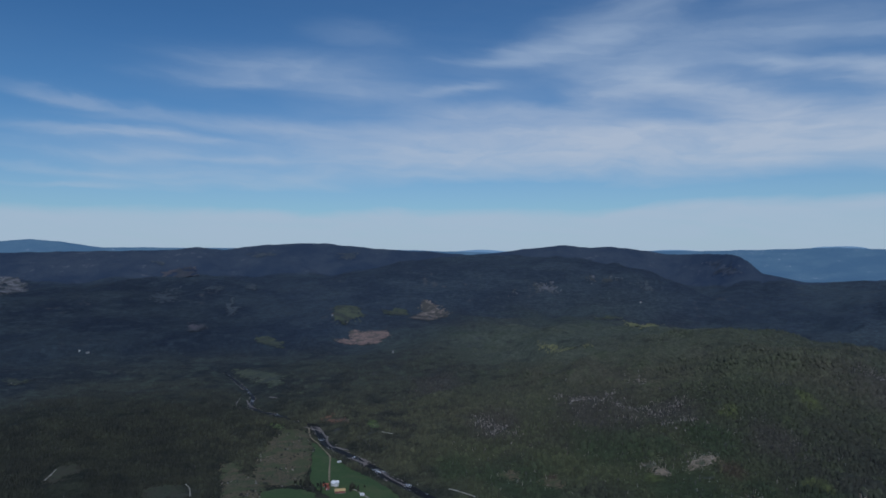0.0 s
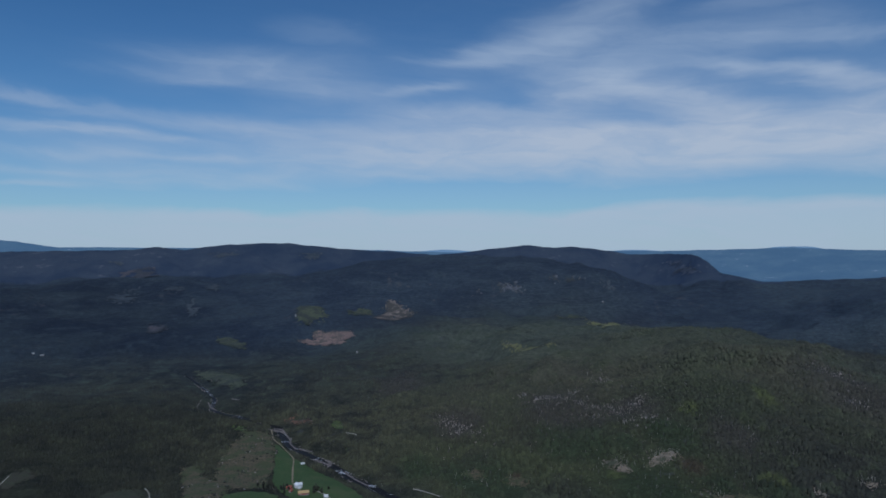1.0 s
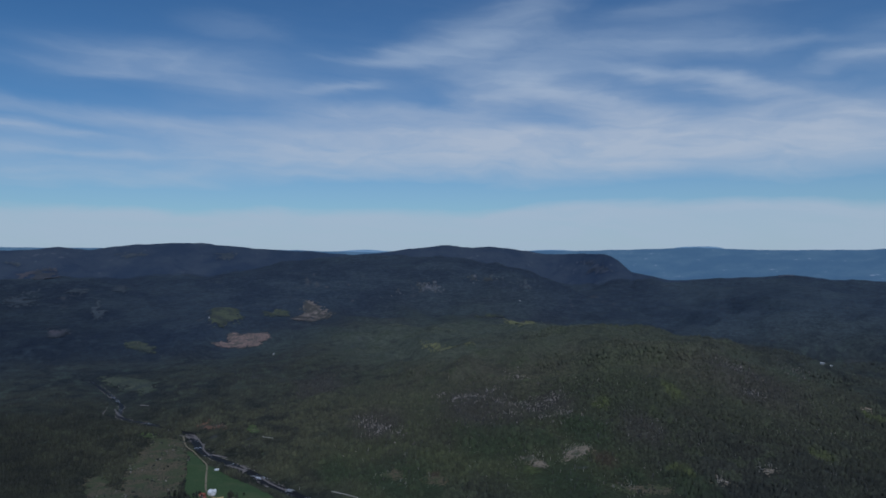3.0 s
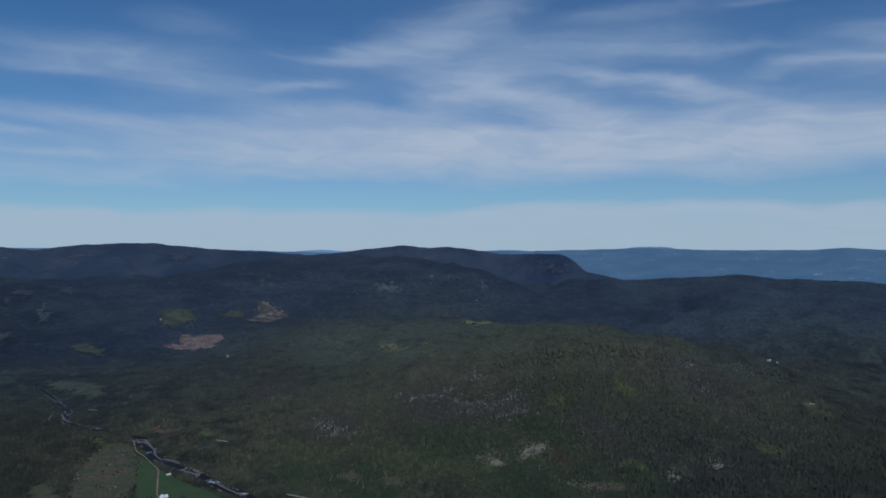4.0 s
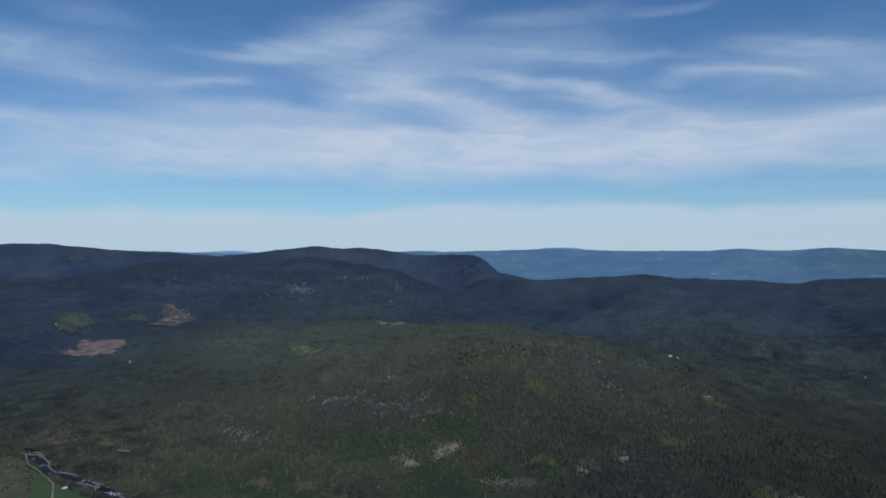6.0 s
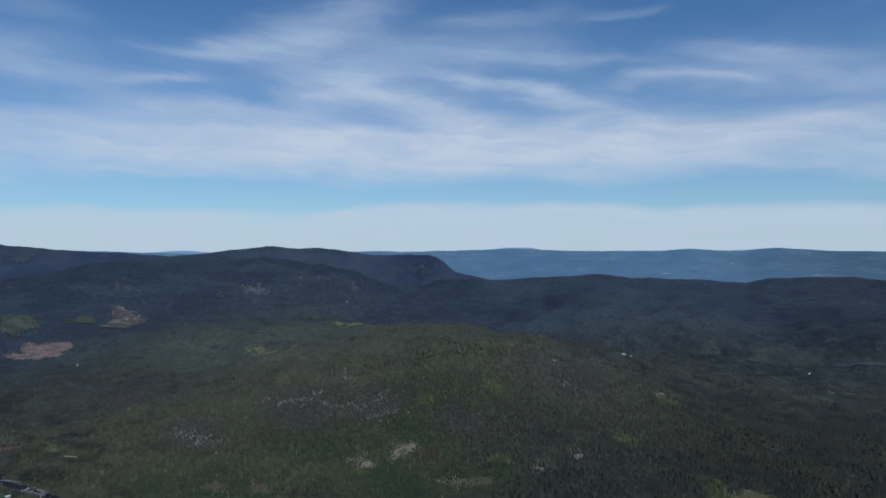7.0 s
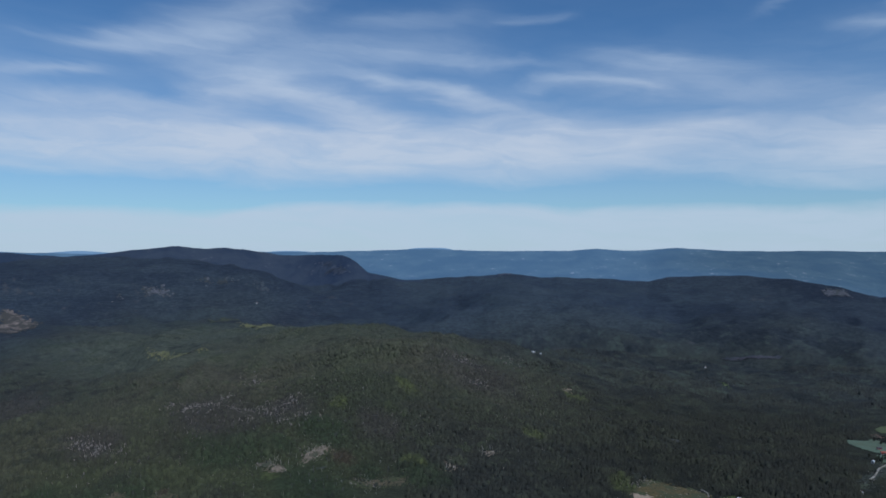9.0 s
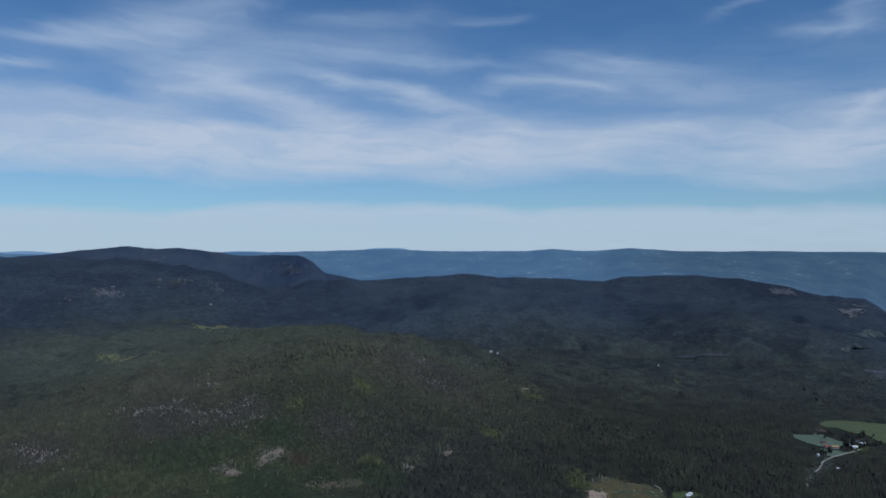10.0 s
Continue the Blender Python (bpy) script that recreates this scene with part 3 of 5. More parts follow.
def foliage(name, tone):
    """Leaves or needles: the stand's colour, each tree its own shade, with lighter and darker clumps."""
    m, net, bsdf = material(name)
    p = place(net)
    tree = net.add("ShaderNodeNewGeometry").outputs["Random Per Island"]
    shade = net.mix(tree, tuple(0.68 * c for c in tone), tuple(1.22 * c for c in tone))
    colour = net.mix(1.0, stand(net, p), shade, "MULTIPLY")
    clump = net.noise(p, 1 / 1.3, 3.0)
    colour = net.mix(1.0, colour, net.mix(net.ramp(clump, 0.3, 0.7), (0.85, 0.85, 0.85), (1.12, 1.12, 1.12)), "MULTIPLY")
    net.put(bsdf, "Base Color", colour)
    net.put(bsdf, "Roughness", 0.75)
    net.put(bsdf, "Specular IOR Level", 0.25)
    # needles and leaves point every way: soften each crown's shading towards the open sky
    flat = net.add("ShaderNodeNewGeometry").outputs["Normal"]
    soft = net.add("ShaderNodeVectorMath", {0: flat, 1: (0.0, 0.0, 1.3)}, operation="ADD").outputs[0]
    n = net.add("ShaderNodeBump", {"Height": clump, "Distance": 0.4, "Strength": 0.25, "Normal": net.add("ShaderNodeVectorMath", {0: soft}, operation="NORMALIZE").outputs[0]})
    net.put(bsdf, "Normal", n.outputs[0])
    return m


SPRUCE = foliage("spruce_needles", (1.0, 1.0, 1.0))
BIRCH = foliage("birch_leaves", (1.10, 1.11, 0.98))
TWIGS = surface("grey_twigs", (0.052, 0.050, 0.046), (0.120, 0.110, 0.098), 4.0, 0.9, stain=(0.050, 0.050, 0.045), big=20)
BARK = surface("birch_bark", (0.24, 0.21, 0.18), (0.46, 0.42, 0.37), 0.6, 0.8)


def ground_material():
    """Forest floor near by; the closed canopy of far slopes further out, with heath and thin stands."""
    m, net, bsdf = material("forest_ground")
    p = place(net)
    small, mid, wide = net.noise(p, 1 / 5.0, 5.0), net.noise(p, 1 / 30.0, 5.0, 0.6), net.noise(p, 1 / 260.0, 5.0, 0.6)
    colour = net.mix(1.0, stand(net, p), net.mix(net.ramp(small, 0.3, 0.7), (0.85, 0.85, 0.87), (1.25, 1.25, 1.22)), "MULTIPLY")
    colour = net.mix(net.ramp(net.math("ADD", net.math("MULTIPLY", mid, 0.55), net.math("MULTIPLY", wide, 0.45)), 0.585, 0.66, 0.0, 0.6), colour, (0.066, 0.068, 0.072))
    net.put(bsdf, "Base Color", colour)
    net.put(bsdf, "Roughness", 0.95)
    net.put(bsdf, "Specular IOR Level", 0.1)
    bump(net, bsdf, net.math("ADD", net.math("MULTIPLY", small, 2.0), net.math("MULTIPLY", mid, 6.0)), 1.0, 0.9)
    return m


GROUND = ground_material()


# ---- meshes ----
def raw_mesh(name, verts, faces, mat, smooth=False):
    """One mesh from arrays of corners and of triangles or quads."""
    me = bpy.data.meshes.new(name)
    verts, faces = np.asarray(verts, np.float32), np.asarray(faces, np.int32)
    k = faces.shape[1]
    me.vertices.add(len(verts))
    me.vertices.foreach_set("co", verts.ravel())
    me.loops.add(faces.size)
    me.loops.foreach_set("vertex_index", faces.ravel())
    me.polygons.add(len(faces))
    me.polygons.foreach_set("loop_start", np.arange(0, faces.size, k, dtype=np.int32))
    me.polygons.foreach_set("loop_total", np.full(len(faces), k, np.int32))
    me.polygons.foreach_set("use_smooth", np.full(len(faces), smooth, bool))
    me.materials.append(mat)
    me.update(calc_edges=True)
    return me


def grid_faces(rows, cols, closed=False):
    i, j = np.meshgrid(np.arange(rows - 1), np.arange(cols if closed else cols - 1), indexing="ij")
    k = (j + 1) % cols
    return np.stack([i * cols + j, i * cols + k, (i + 1) * cols + k, (i + 1) * cols + j], -1).reshape(-1, 4)


def make_ground():
    a = np.concatenate([np.arange(-180, -38, 2.0), np.arange(-38, 73, 0.15), np.arange(74, 180, 2.0)])
    low = 340 / np.tan(np.radians(np.arange(20.5, 7.6, -0.075)))
    r = np.concatenate([[0.01, 60, 120, 200, 300, 420, 560, 700, 800], low, np.arange(low[-1] + 16, 4780, 15), [4790, 4800, 4815, 4850, 4930]])
    rr, aa = np.meshgrid(r, np.radians(a), indexing="ij")
    x, y = rr * np.sin(aa), rr * np.cos(aa)
    ends = skirt(np.degrees(aa))
    z = land(x, y) - 35 * np.clip((rr - ends - 60) / 60, 0, 1)
    me = raw_mesh("ground", np.stack([x, y, z], -1).reshape(-1, 3), grid_faces(len(r), len(a), True), GROUND, True)
    return tagged(new("ground", me), "rolling forest floor of a wide wooded valley", "ground", kind="structure")


make_ground()


def hill_skin(name, label, a, start, end, steps, colours, pale, haze_glow, strength, grain, tail=(), clear=None):
    """A stretch of far hills between two distances, deep in the air; the haze is painted in as emission."""
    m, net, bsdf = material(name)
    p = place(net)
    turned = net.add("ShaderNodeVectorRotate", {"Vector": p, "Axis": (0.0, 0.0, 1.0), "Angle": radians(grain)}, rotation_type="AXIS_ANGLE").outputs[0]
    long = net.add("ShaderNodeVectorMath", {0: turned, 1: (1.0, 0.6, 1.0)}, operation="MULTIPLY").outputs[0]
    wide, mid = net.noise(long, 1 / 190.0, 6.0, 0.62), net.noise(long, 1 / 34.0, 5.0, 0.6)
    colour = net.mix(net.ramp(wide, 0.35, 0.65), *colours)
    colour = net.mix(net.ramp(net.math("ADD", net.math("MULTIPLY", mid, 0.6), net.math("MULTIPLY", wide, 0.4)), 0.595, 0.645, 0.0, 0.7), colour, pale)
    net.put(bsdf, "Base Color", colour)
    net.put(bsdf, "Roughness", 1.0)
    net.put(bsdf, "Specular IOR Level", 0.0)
    # Blue emission stands in for haze; it thins round the place given as clear.
    net.put(bsdf, "Emission Color", (*haze_glow, 1.0))
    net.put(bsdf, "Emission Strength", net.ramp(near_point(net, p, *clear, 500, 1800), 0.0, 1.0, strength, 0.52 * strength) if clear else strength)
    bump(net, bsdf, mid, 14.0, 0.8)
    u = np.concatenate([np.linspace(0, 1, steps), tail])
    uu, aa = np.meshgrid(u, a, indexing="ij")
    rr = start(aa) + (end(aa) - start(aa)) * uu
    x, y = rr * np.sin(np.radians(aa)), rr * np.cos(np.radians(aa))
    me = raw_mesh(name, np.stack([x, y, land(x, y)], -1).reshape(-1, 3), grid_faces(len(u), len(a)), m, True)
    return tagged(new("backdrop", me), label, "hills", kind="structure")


ALL_ROUND = np.concatenate([np.arange(-180, -38, 2.0), np.arange(-38, 73, 0.2), np.arange(74, 181, 2.0)])
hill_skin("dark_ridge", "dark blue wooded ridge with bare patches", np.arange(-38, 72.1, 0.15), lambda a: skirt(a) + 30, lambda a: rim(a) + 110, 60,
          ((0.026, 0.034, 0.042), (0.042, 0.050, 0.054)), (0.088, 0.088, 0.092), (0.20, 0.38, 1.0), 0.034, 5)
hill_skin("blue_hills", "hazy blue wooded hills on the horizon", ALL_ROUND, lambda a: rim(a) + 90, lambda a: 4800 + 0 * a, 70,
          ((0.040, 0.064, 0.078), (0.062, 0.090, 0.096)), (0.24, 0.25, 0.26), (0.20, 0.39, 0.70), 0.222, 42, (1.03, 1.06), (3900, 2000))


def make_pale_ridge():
    """The palest hills, just over the edge of the blue ones; haze is painted in through base colour and emission."""
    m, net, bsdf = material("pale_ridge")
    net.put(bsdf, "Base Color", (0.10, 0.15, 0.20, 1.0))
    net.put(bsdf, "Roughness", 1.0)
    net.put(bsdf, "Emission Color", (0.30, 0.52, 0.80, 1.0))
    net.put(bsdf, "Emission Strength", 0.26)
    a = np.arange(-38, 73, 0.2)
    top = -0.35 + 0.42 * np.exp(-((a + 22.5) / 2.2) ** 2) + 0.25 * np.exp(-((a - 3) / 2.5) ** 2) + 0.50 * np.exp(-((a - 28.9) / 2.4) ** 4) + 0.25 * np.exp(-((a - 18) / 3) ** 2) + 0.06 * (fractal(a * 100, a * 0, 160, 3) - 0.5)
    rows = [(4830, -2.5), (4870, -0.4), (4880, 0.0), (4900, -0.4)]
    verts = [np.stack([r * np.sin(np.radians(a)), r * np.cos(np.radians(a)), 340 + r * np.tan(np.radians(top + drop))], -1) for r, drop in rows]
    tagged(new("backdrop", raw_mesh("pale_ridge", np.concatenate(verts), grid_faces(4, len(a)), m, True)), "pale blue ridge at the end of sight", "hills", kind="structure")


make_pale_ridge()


# ---- forests ----
def cone_tier(rnd, low, high, radius, sides):
    ring = [(radius * rnd.uniform(0.62, 1.25) * math.cos(t), radius * rnd.uniform(0.62, 1.25) * math.sin(t), low + rnd.uniform(-0.05, 0.03))
            for t in (math.tau * (i + rnd.uniform(-0.3, 0.3)) / sides for i in range(sides))]
    verts = ring + [(rnd.uniform(-0.02, 0.02), rnd.uniform(-0.02, 0.02), high)]
    return verts, [(i, (i + 1) % sides, sides) for i in range(sides)]


def joined(pieces):
    verts, faces = [], []
    for v, f in pieces:
        faces += [tuple(i + len(verts) for i in t) for t in f]
        verts += v
    return np.array(verts), np.array(faces)


def spruce_shape(rnd, tiers, sides):
    """A spruce 1 high: tiers of uneven boughs that taper to the tip."""
    out = []
    for k in range(tiers):
        low = 0.06 + 0.80 * k / tiers
        high = min(1.0, low + (0.50 if k < tiers - 1 else 1.0))
        out.append(cone_tier(rnd, low, 1.0 if k == tiers - 1 else high, 0.17 * (1.0 - 0.78 * k / tiers), sides))
    return joined(out)


def blob(rnd, centre, radius, flat):
    g = (1 + 5 ** 0.5) / 2
    base = [(-1, g, 0), (1, g, 0), (-1, -g, 0), (1, -g, 0), (0, -1, g), (0, 1, g), (0, -1, -g), (0, 1, -g), (g, 0, -1), (g, 0, 1), (-g, 0, -1), (-g, 0, 1)]
    faces = [(0, 11, 5), (0, 5, 1), (0, 1, 7), (0, 7, 10), (0, 10, 11), (1, 5, 9), (5, 11, 4), (11, 10, 2), (10, 7, 6), (7, 1, 8),
             (3, 9, 4), (3, 4, 2), (3, 2, 6), (3, 6, 8), (3, 8, 9), (4, 9, 5), (2, 4, 11), (6, 2, 10), (8, 6, 7), (9, 8, 1)]
    verts = []
    for b in base:
        k = radius * rnd.uniform(0.65, 1.25) / 1.9
        verts.append((centre[0] + b[0] * k, centre[1] + b[1] * k, centre[2] + b[2] * k * flat))
    return verts, faces


def birch_shape(rnd, clumps):
    """A birch 1 high: an uneven crown of leaf clumps."""
    if clumps == 1:
        ring = [(0.2 * rnd.uniform(0.7, 1.3) * math.cos(t), 0.2 * rnd.uniform(0.7, 1.3) * math.sin(t), 0.55 + rnd.uniform(-0.12, 0.1)) for t in (0, 1.26, 2.5, 3.8, 5.0)]
        verts = ring + [(0, 0, rnd.uniform(0.92, 1.05)), (0, 0, 0.15)]
        return joined([(verts, [(i, (i + 1) % 5, 5) for i in range(5)] + [((i + 1) % 5, i, 6) for i in range(5)])])
    if clumps == 2:
        return joined([blob(rnd, (rnd.uniform(-0.05, 0.05), rnd.uniform(-0.05, 0.05), 0.56), rnd.uniform(0.22, 0.30), 1.5)])
    return joined([blob(rnd, (rnd.uniform(-0.12, 0.12), rnd.uniform(-0.12, 0.12), 0.42 + 0.36 * k / (clumps - 1)), rnd.uniform(0.15, 0.22), 1.5) for k in range(clumps)])


def scatter(shapes, x, y, z, height, wide):
    """Joins one turned and scaled copy of a shape for every place."""
    turn = rng.uniform(0, math.tau, len(x))
    pick = rng.integers(0, len(shapes), len(x))
    verts, faces, start = [], [], 0
    for k, (v, f) in enumerate(shapes):
        i = np.where(pick == k)[0]
        c, s = np.cos(turn[i])[:, None], np.sin(turn[i])[:, None]
        h, w = height[i][:, None], (height[i] * wide[i])[:, None]
        px = x[i][:, None] + (v[:, 0] * c - v[:, 1] * s) * w
        py = y[i][:, None] + (v[:, 0] * s + v[:, 1] * c) * w
        pz = z[i][:, None] + v[:, 2] * h
        verts.append(np.stack([px, py, pz], -1).reshape(-1, 3))
        faces.append((f[None] + (np.arange(len(i)) * len(v))[:, None, None]).reshape(-1, 3) + start)
        start += len(i) * len(v)
    return np.concatenate(verts), np.concatenate(faces)


def open_ground(x, y):
    """How tall trees may grow at places: 0 on open land and water, low in front of it, 1 in the forest."""
    r = np.hypot(x, y)
    tall = np.ones(np.shape(x))
    river = along(x, y, RIVER)
    tall = np.where(river < 24, np.interp(r, [1300, 1500], [0.5, 0.3]), tall)
    tall = np.where(river < np.interp(r, [1300, 1600, 2000], [11, 9, 5]), 0.0, tall)
    # tall riverside spruces hide the bend
    tall = np.where((np.hypot(x - -316, y - 1396) < 55) & (river > 5), 0.95, tall)
    wx, wy = ragged(x, y, 7.0)
    for _, _, key, corners in OPEN_LAND:
        cx, cy = sum(c[0] for c in corners) / len(corners), sum(c[1] for c in corners) / len(corners)
        reach = max(math.hypot(c[0] - cx, c[1] - cy) for c in corners)
        close = np.where(np.hypot(x - cx, y - cy) < reach + 130)[0]
        if len(close) == 0:
            continue
        px, py, pr = wx[close], wy[close], r[close]
        band = 20 * math.hypot(cx, cy) / 300
        for step in (0.25, 0.5, 0.75, 1.0):
            k = 1 + band * step / pr
            tall[close] = np.where(inside(px * k, py * k, corners), np.minimum(tall[close], 0.14 + 0.14 * step), tall[close])
        tall[close] = np.where(inside(px, py, corners), np.where(rng.random(len(px)) < {"MEADOW": 0.0, "HAY": 0.0, "CROP": 0.0, "HEATH": 0.55, "SLASH": 0.30}.get(key, 0.08), rng.uniform(0.15, 0.5, len(px)), 0.0), tall[close])
    for cx, cy, reach in CRAGS:
        tall = np.where((np.hypot(x - cx, y - cy) < reach) & (rng.random(len(x)) < 0.92), np.minimum(tall, 0.22), tall)
    for line, _, _ in ROADS:
        near = along(x, y, line)
        tall = np.where(near < 12, np.minimum(tall, 0.35), tall)
        tall = np.where(near < 4, 0.0, tall)
    for cx, cy, reach in YARDS:
        tall = np.where(np.hypot(x - cx, y - cy) < reach, 0.0, tall)
    return tall


def leafy(x, y):
    """The share of birches: highest on the sunny hill."""
    hill = np.maximum(mound(x, y, 22, 1500, 1.0, 560, 560), mound(x, y, 11, 2150, 1.0, 560, 420))
    return np.clip(0.02 + 0.75 * hill + 1.3 * (0.25 + hill) * (fractal(x, y, 240, 3) - 0.52), 0.02, 0.92)


def sector(count, near, far):
    r = np.sqrt(rng.uniform(near ** 2, far ** 2, count))
    a = np.radians(rng.uniform(-36, 70, count)) if near > 100 else rng.uniform(-math.pi, math.pi, count)
    return r * np.sin(a), r * np.cos(a)


def make_forests():
    rnd = random.Random(3)
    # trees per hectare, tiers, sides, clumps, height, slimness and the share of a tree that drowns in its neighbours' boughs
    for zone, near, far, density, tiers, sides, clumps, size, slim, sunk in (("below", 6, 880, 90, 2, 5, 2, 1.1, 1.0, 0.3), ("near", 880, 1500, 720, 2, 5, 2, 1.35, 0.86, 0.56),
                                                                            ("middle", 1500, 2250, 330, 1, 5, 1, 0.85, 1.4, 0.50), ("far", 2250, 3300, 60, 1, 4, 1, 0.45, 2.4, 0.55)):
        area = (radians(106) / 2 if near > 100 else math.pi) * (far ** 2 - near ** 2) / 10000
        x, y = sector(int(area * density), near, far)
        thin = fractal(x, y, 90, 3) + 0.25 * rng.random(len(x)) > 0.36
        limit = open_ground(x, y)
        keep = thin & (limit > 0.01) & (np.hypot(x, y) < np.minimum(skirt(np.degrees(np.arctan2(x, y))) + 40, rim(np.degrees(np.arctan2(x, y))) - 60))
        x, y, limit = x[keep], y[keep], limit[keep]
        z = land(x, y)
        leaf = rng.random(len(x)) < leafy(x, y)
        stands = np.clip((fractal(x + 900, y, 110, 3) - 0.46) * 12, 0, 1)
        grow = (0.66 + 0.38 * stands) * (0.66 + 0.68 * value_noise(x, y + 400, 26)) * limit
        if zone == "middle":
            grow = grow * (0.35 + 1.3 * fractal(x - 300, y, 70, 2)) * np.maximum(np.interp(np.hypot(x, y), [1650, 2050], [1.0, 0.5]), np.interp(np.degrees(np.arctan2(x, y)), [33, 40], [0.0, 1.15]))
        for kind, sel, shapes, mat in (("spruce", ~leaf, [spruce_shape(rnd, tiers, sides) for _ in range(8)], SPRUCE),
                                       ("birch", leaf, [birch_shape(rnd, clumps) for _ in range(8)], BIRCH)):
            n = int(sel.sum())
            tall = (12.5 if kind == "spruce" else 9.5) * grow[sel] * rng.uniform(0.7, 1.2, n) * size
            wide = rng.uniform(0.85, 1.2, n) * slim * (1.0 if kind == "spruce" else 1.25)
            deep = sunk * (1.0 if kind == "spruce" else 0.9)
            v, f = scatter(shapes, x[sel], y[sel], z[sel] - deep * tall, tall, wide)
            words = {"spruce": "dense dark green spruce forest", "birch": "light green birch trees mixed into the forest"}[kind]
            tagged(new(kind + "_forest", raw_mesh(kind + "_forest", v, f, mat, True)), words + {"below": " on the hill under the eye", "near": " on the valley sides", "middle": " on the further slopes", "far": " on distant slopes"}[zone], "forest", kind="stuff")


make_forests()

# ---- open land: meadows, fields, heaths, clearcuts ----
FOREST_TONE = (0.040, 0.046, 0.040)
THIN = (0.44, 0.56)
SURFACES = {
    "MEADOW": surface("meadow_grass", (0.036, 0.062, 0.022), (0.050, 0.081, 0.030), 4.0, stain=(0.062, 0.082, 0.034), big=40),
    "HEATH": surface("heath", (0.044, 0.042, 0.026), (0.122, 0.100, 0.062), 3.0, stain=(0.058, 0.066, 0.032), big=26, relief=0.8, cut=THIN),
    "GLADE": surface("glade_grass", (0.048, 0.070, 0.026), (0.090, 0.112, 0.036), 6.0, stain=(0.052, 0.066, 0.032), big=20, relief=0.4),
    "RUST": surface("felled_brown", (0.070, 0.042, 0.030), (0.150, 0.085, 0.058), 6.0, stain=(0.050, 0.048, 0.036), big=18, relief=0.5, cut=THIN),
    "DULLGREEN": surface("overgrown_grass", (0.045, 0.054, 0.039), (0.075, 0.085, 0.054), 8.0, stain=FOREST_TONE, big=40, relief=0.5, cut=(0.46, 0.6)),
    "PINK": surface("clearcut_brushwood", (0.100, 0.075, 0.066), (0.225, 0.160, 0.138), 7.0, stain=(0.080, 0.074, 0.062), big=26, relief=0.6, cut=(0.5, 0.62)),
    "TAN": surface("clearcut_dry_grass", (0.090, 0.078, 0.056), (0.260, 0.205, 0.150), 5.0, stain=(0.066, 0.070, 0.044), big=20, relief=0.6, cut=(0.48, 0.62)),
    "DIM": surface("shaded_grass", (0.030, 0.035, 0.021), (0.050, 0.055, 0.032), 5.0, stain=(0.042, 0.040, 0.028), big=18, relief=0.6, cut=THIN),
    # distant meadow, rock and bare slope: haze painted in as bluer tones
    "HAZY": surface("hazed_meadow", (0.052, 0.066, 0.062), (0.082, 0.098, 0.088), 9.0, stain=(0.046, 0.056, 0.056), big=60, relief=0.3, cut=THIN),
    "FARROCK": surface("hazed_rock", (0.040, 0.050, 0.070), (0.084, 0.096, 0.124), 10.0, stain=(0.030, 0.038, 0.052), big=40, relief=1.0, cut=THIN),
    "FARTAN": surface("hazed_bare_slope", (0.046, 0.046, 0.056), (0.080, 0.074, 0.083), 9.0, stain=(0.040, 0.044, 0.052), big=60, relief=0.8, cut=(0.42, 0.54)),
    "SLASH": surface("felled_slope", (0.050, 0.045, 0.020), (0.128, 0.098, 0.043), 4.0, stain=(0.056, 0.064, 0.032), big=18, relief=0.8, cut=THIN),
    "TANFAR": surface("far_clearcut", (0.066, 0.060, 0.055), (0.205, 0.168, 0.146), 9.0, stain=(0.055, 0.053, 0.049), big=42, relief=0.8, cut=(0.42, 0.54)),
    # grey scree with haze mixed into its blue-grey
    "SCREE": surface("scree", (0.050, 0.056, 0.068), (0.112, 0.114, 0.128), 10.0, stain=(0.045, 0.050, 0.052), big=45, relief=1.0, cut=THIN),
    "YOUNG": surface("young_trees", (0.042, 0.056, 0.028), (0.078, 0.096, 0.038), 5.0, stain=(0.050, 0.060, 0.034), big=16, relief=0.8, cut=THIN),
    "CLIFF": surface("cliff_rock", (0.060, 0.063, 0.072), (0.17, 0.165, 0.175), 9.0, stain=(0.048, 0.052, 0.054), big=34, relief=1.5, cut=THIN),
    # bare heath, blued to carry the haze of the slopes round it
    "BARE": surface("hazed_heath", (0.038, 0.047, 0.056), (0.064, 0.074, 0.084), 9.0, stain=(0.036, 0.046, 0.058), big=40, relief=1.0, cut=THIN),
    "STRIP": surface("bog_grass", (0.098, 0.102, 0.050), (0.160, 0.156, 0.076), 8.0, stain=(0.085, 0.092, 0.048), big=40, relief=0.4),
    "HAY": surface("hay_field", (0.070, 0.088, 0.040), (0.086, 0.106, 0.048), 8.0, stain=(0.085, 0.100, 0.046), big=60),
    "CROP": surface("crop_rows", (0.080, 0.115, 0.078), (0.122, 0.165, 0.115), 3.0, stain=(0.092, 0.112, 0.070), big=40),
}
GRAVEL = surface("gravel_road", (0.20, 0.185, 0.16), (0.34, 0.32, 0.28), 1.5, stain=(0.16, 0.15, 0.11), big=14)
DIRT = surface("dirt_track", (0.15, 0.12, 0.08), (0.27, 0.22, 0.155), 1.5, stain=(0.10, 0.10, 0.05), big=10)
SAND = surface("sand", (0.26, 0.20, 0.145), (0.40, 0.31, 0.22), 2.0, stain=(0.20, 0.155, 0.115), big=8)
RIVER_STONE = surface("river_stone", (0.105, 0.090, 0.084), (0.235, 0.205, 0.190), 1.6, stain=(0.06, 0.055, 0.05), big=5, relief=0.3)
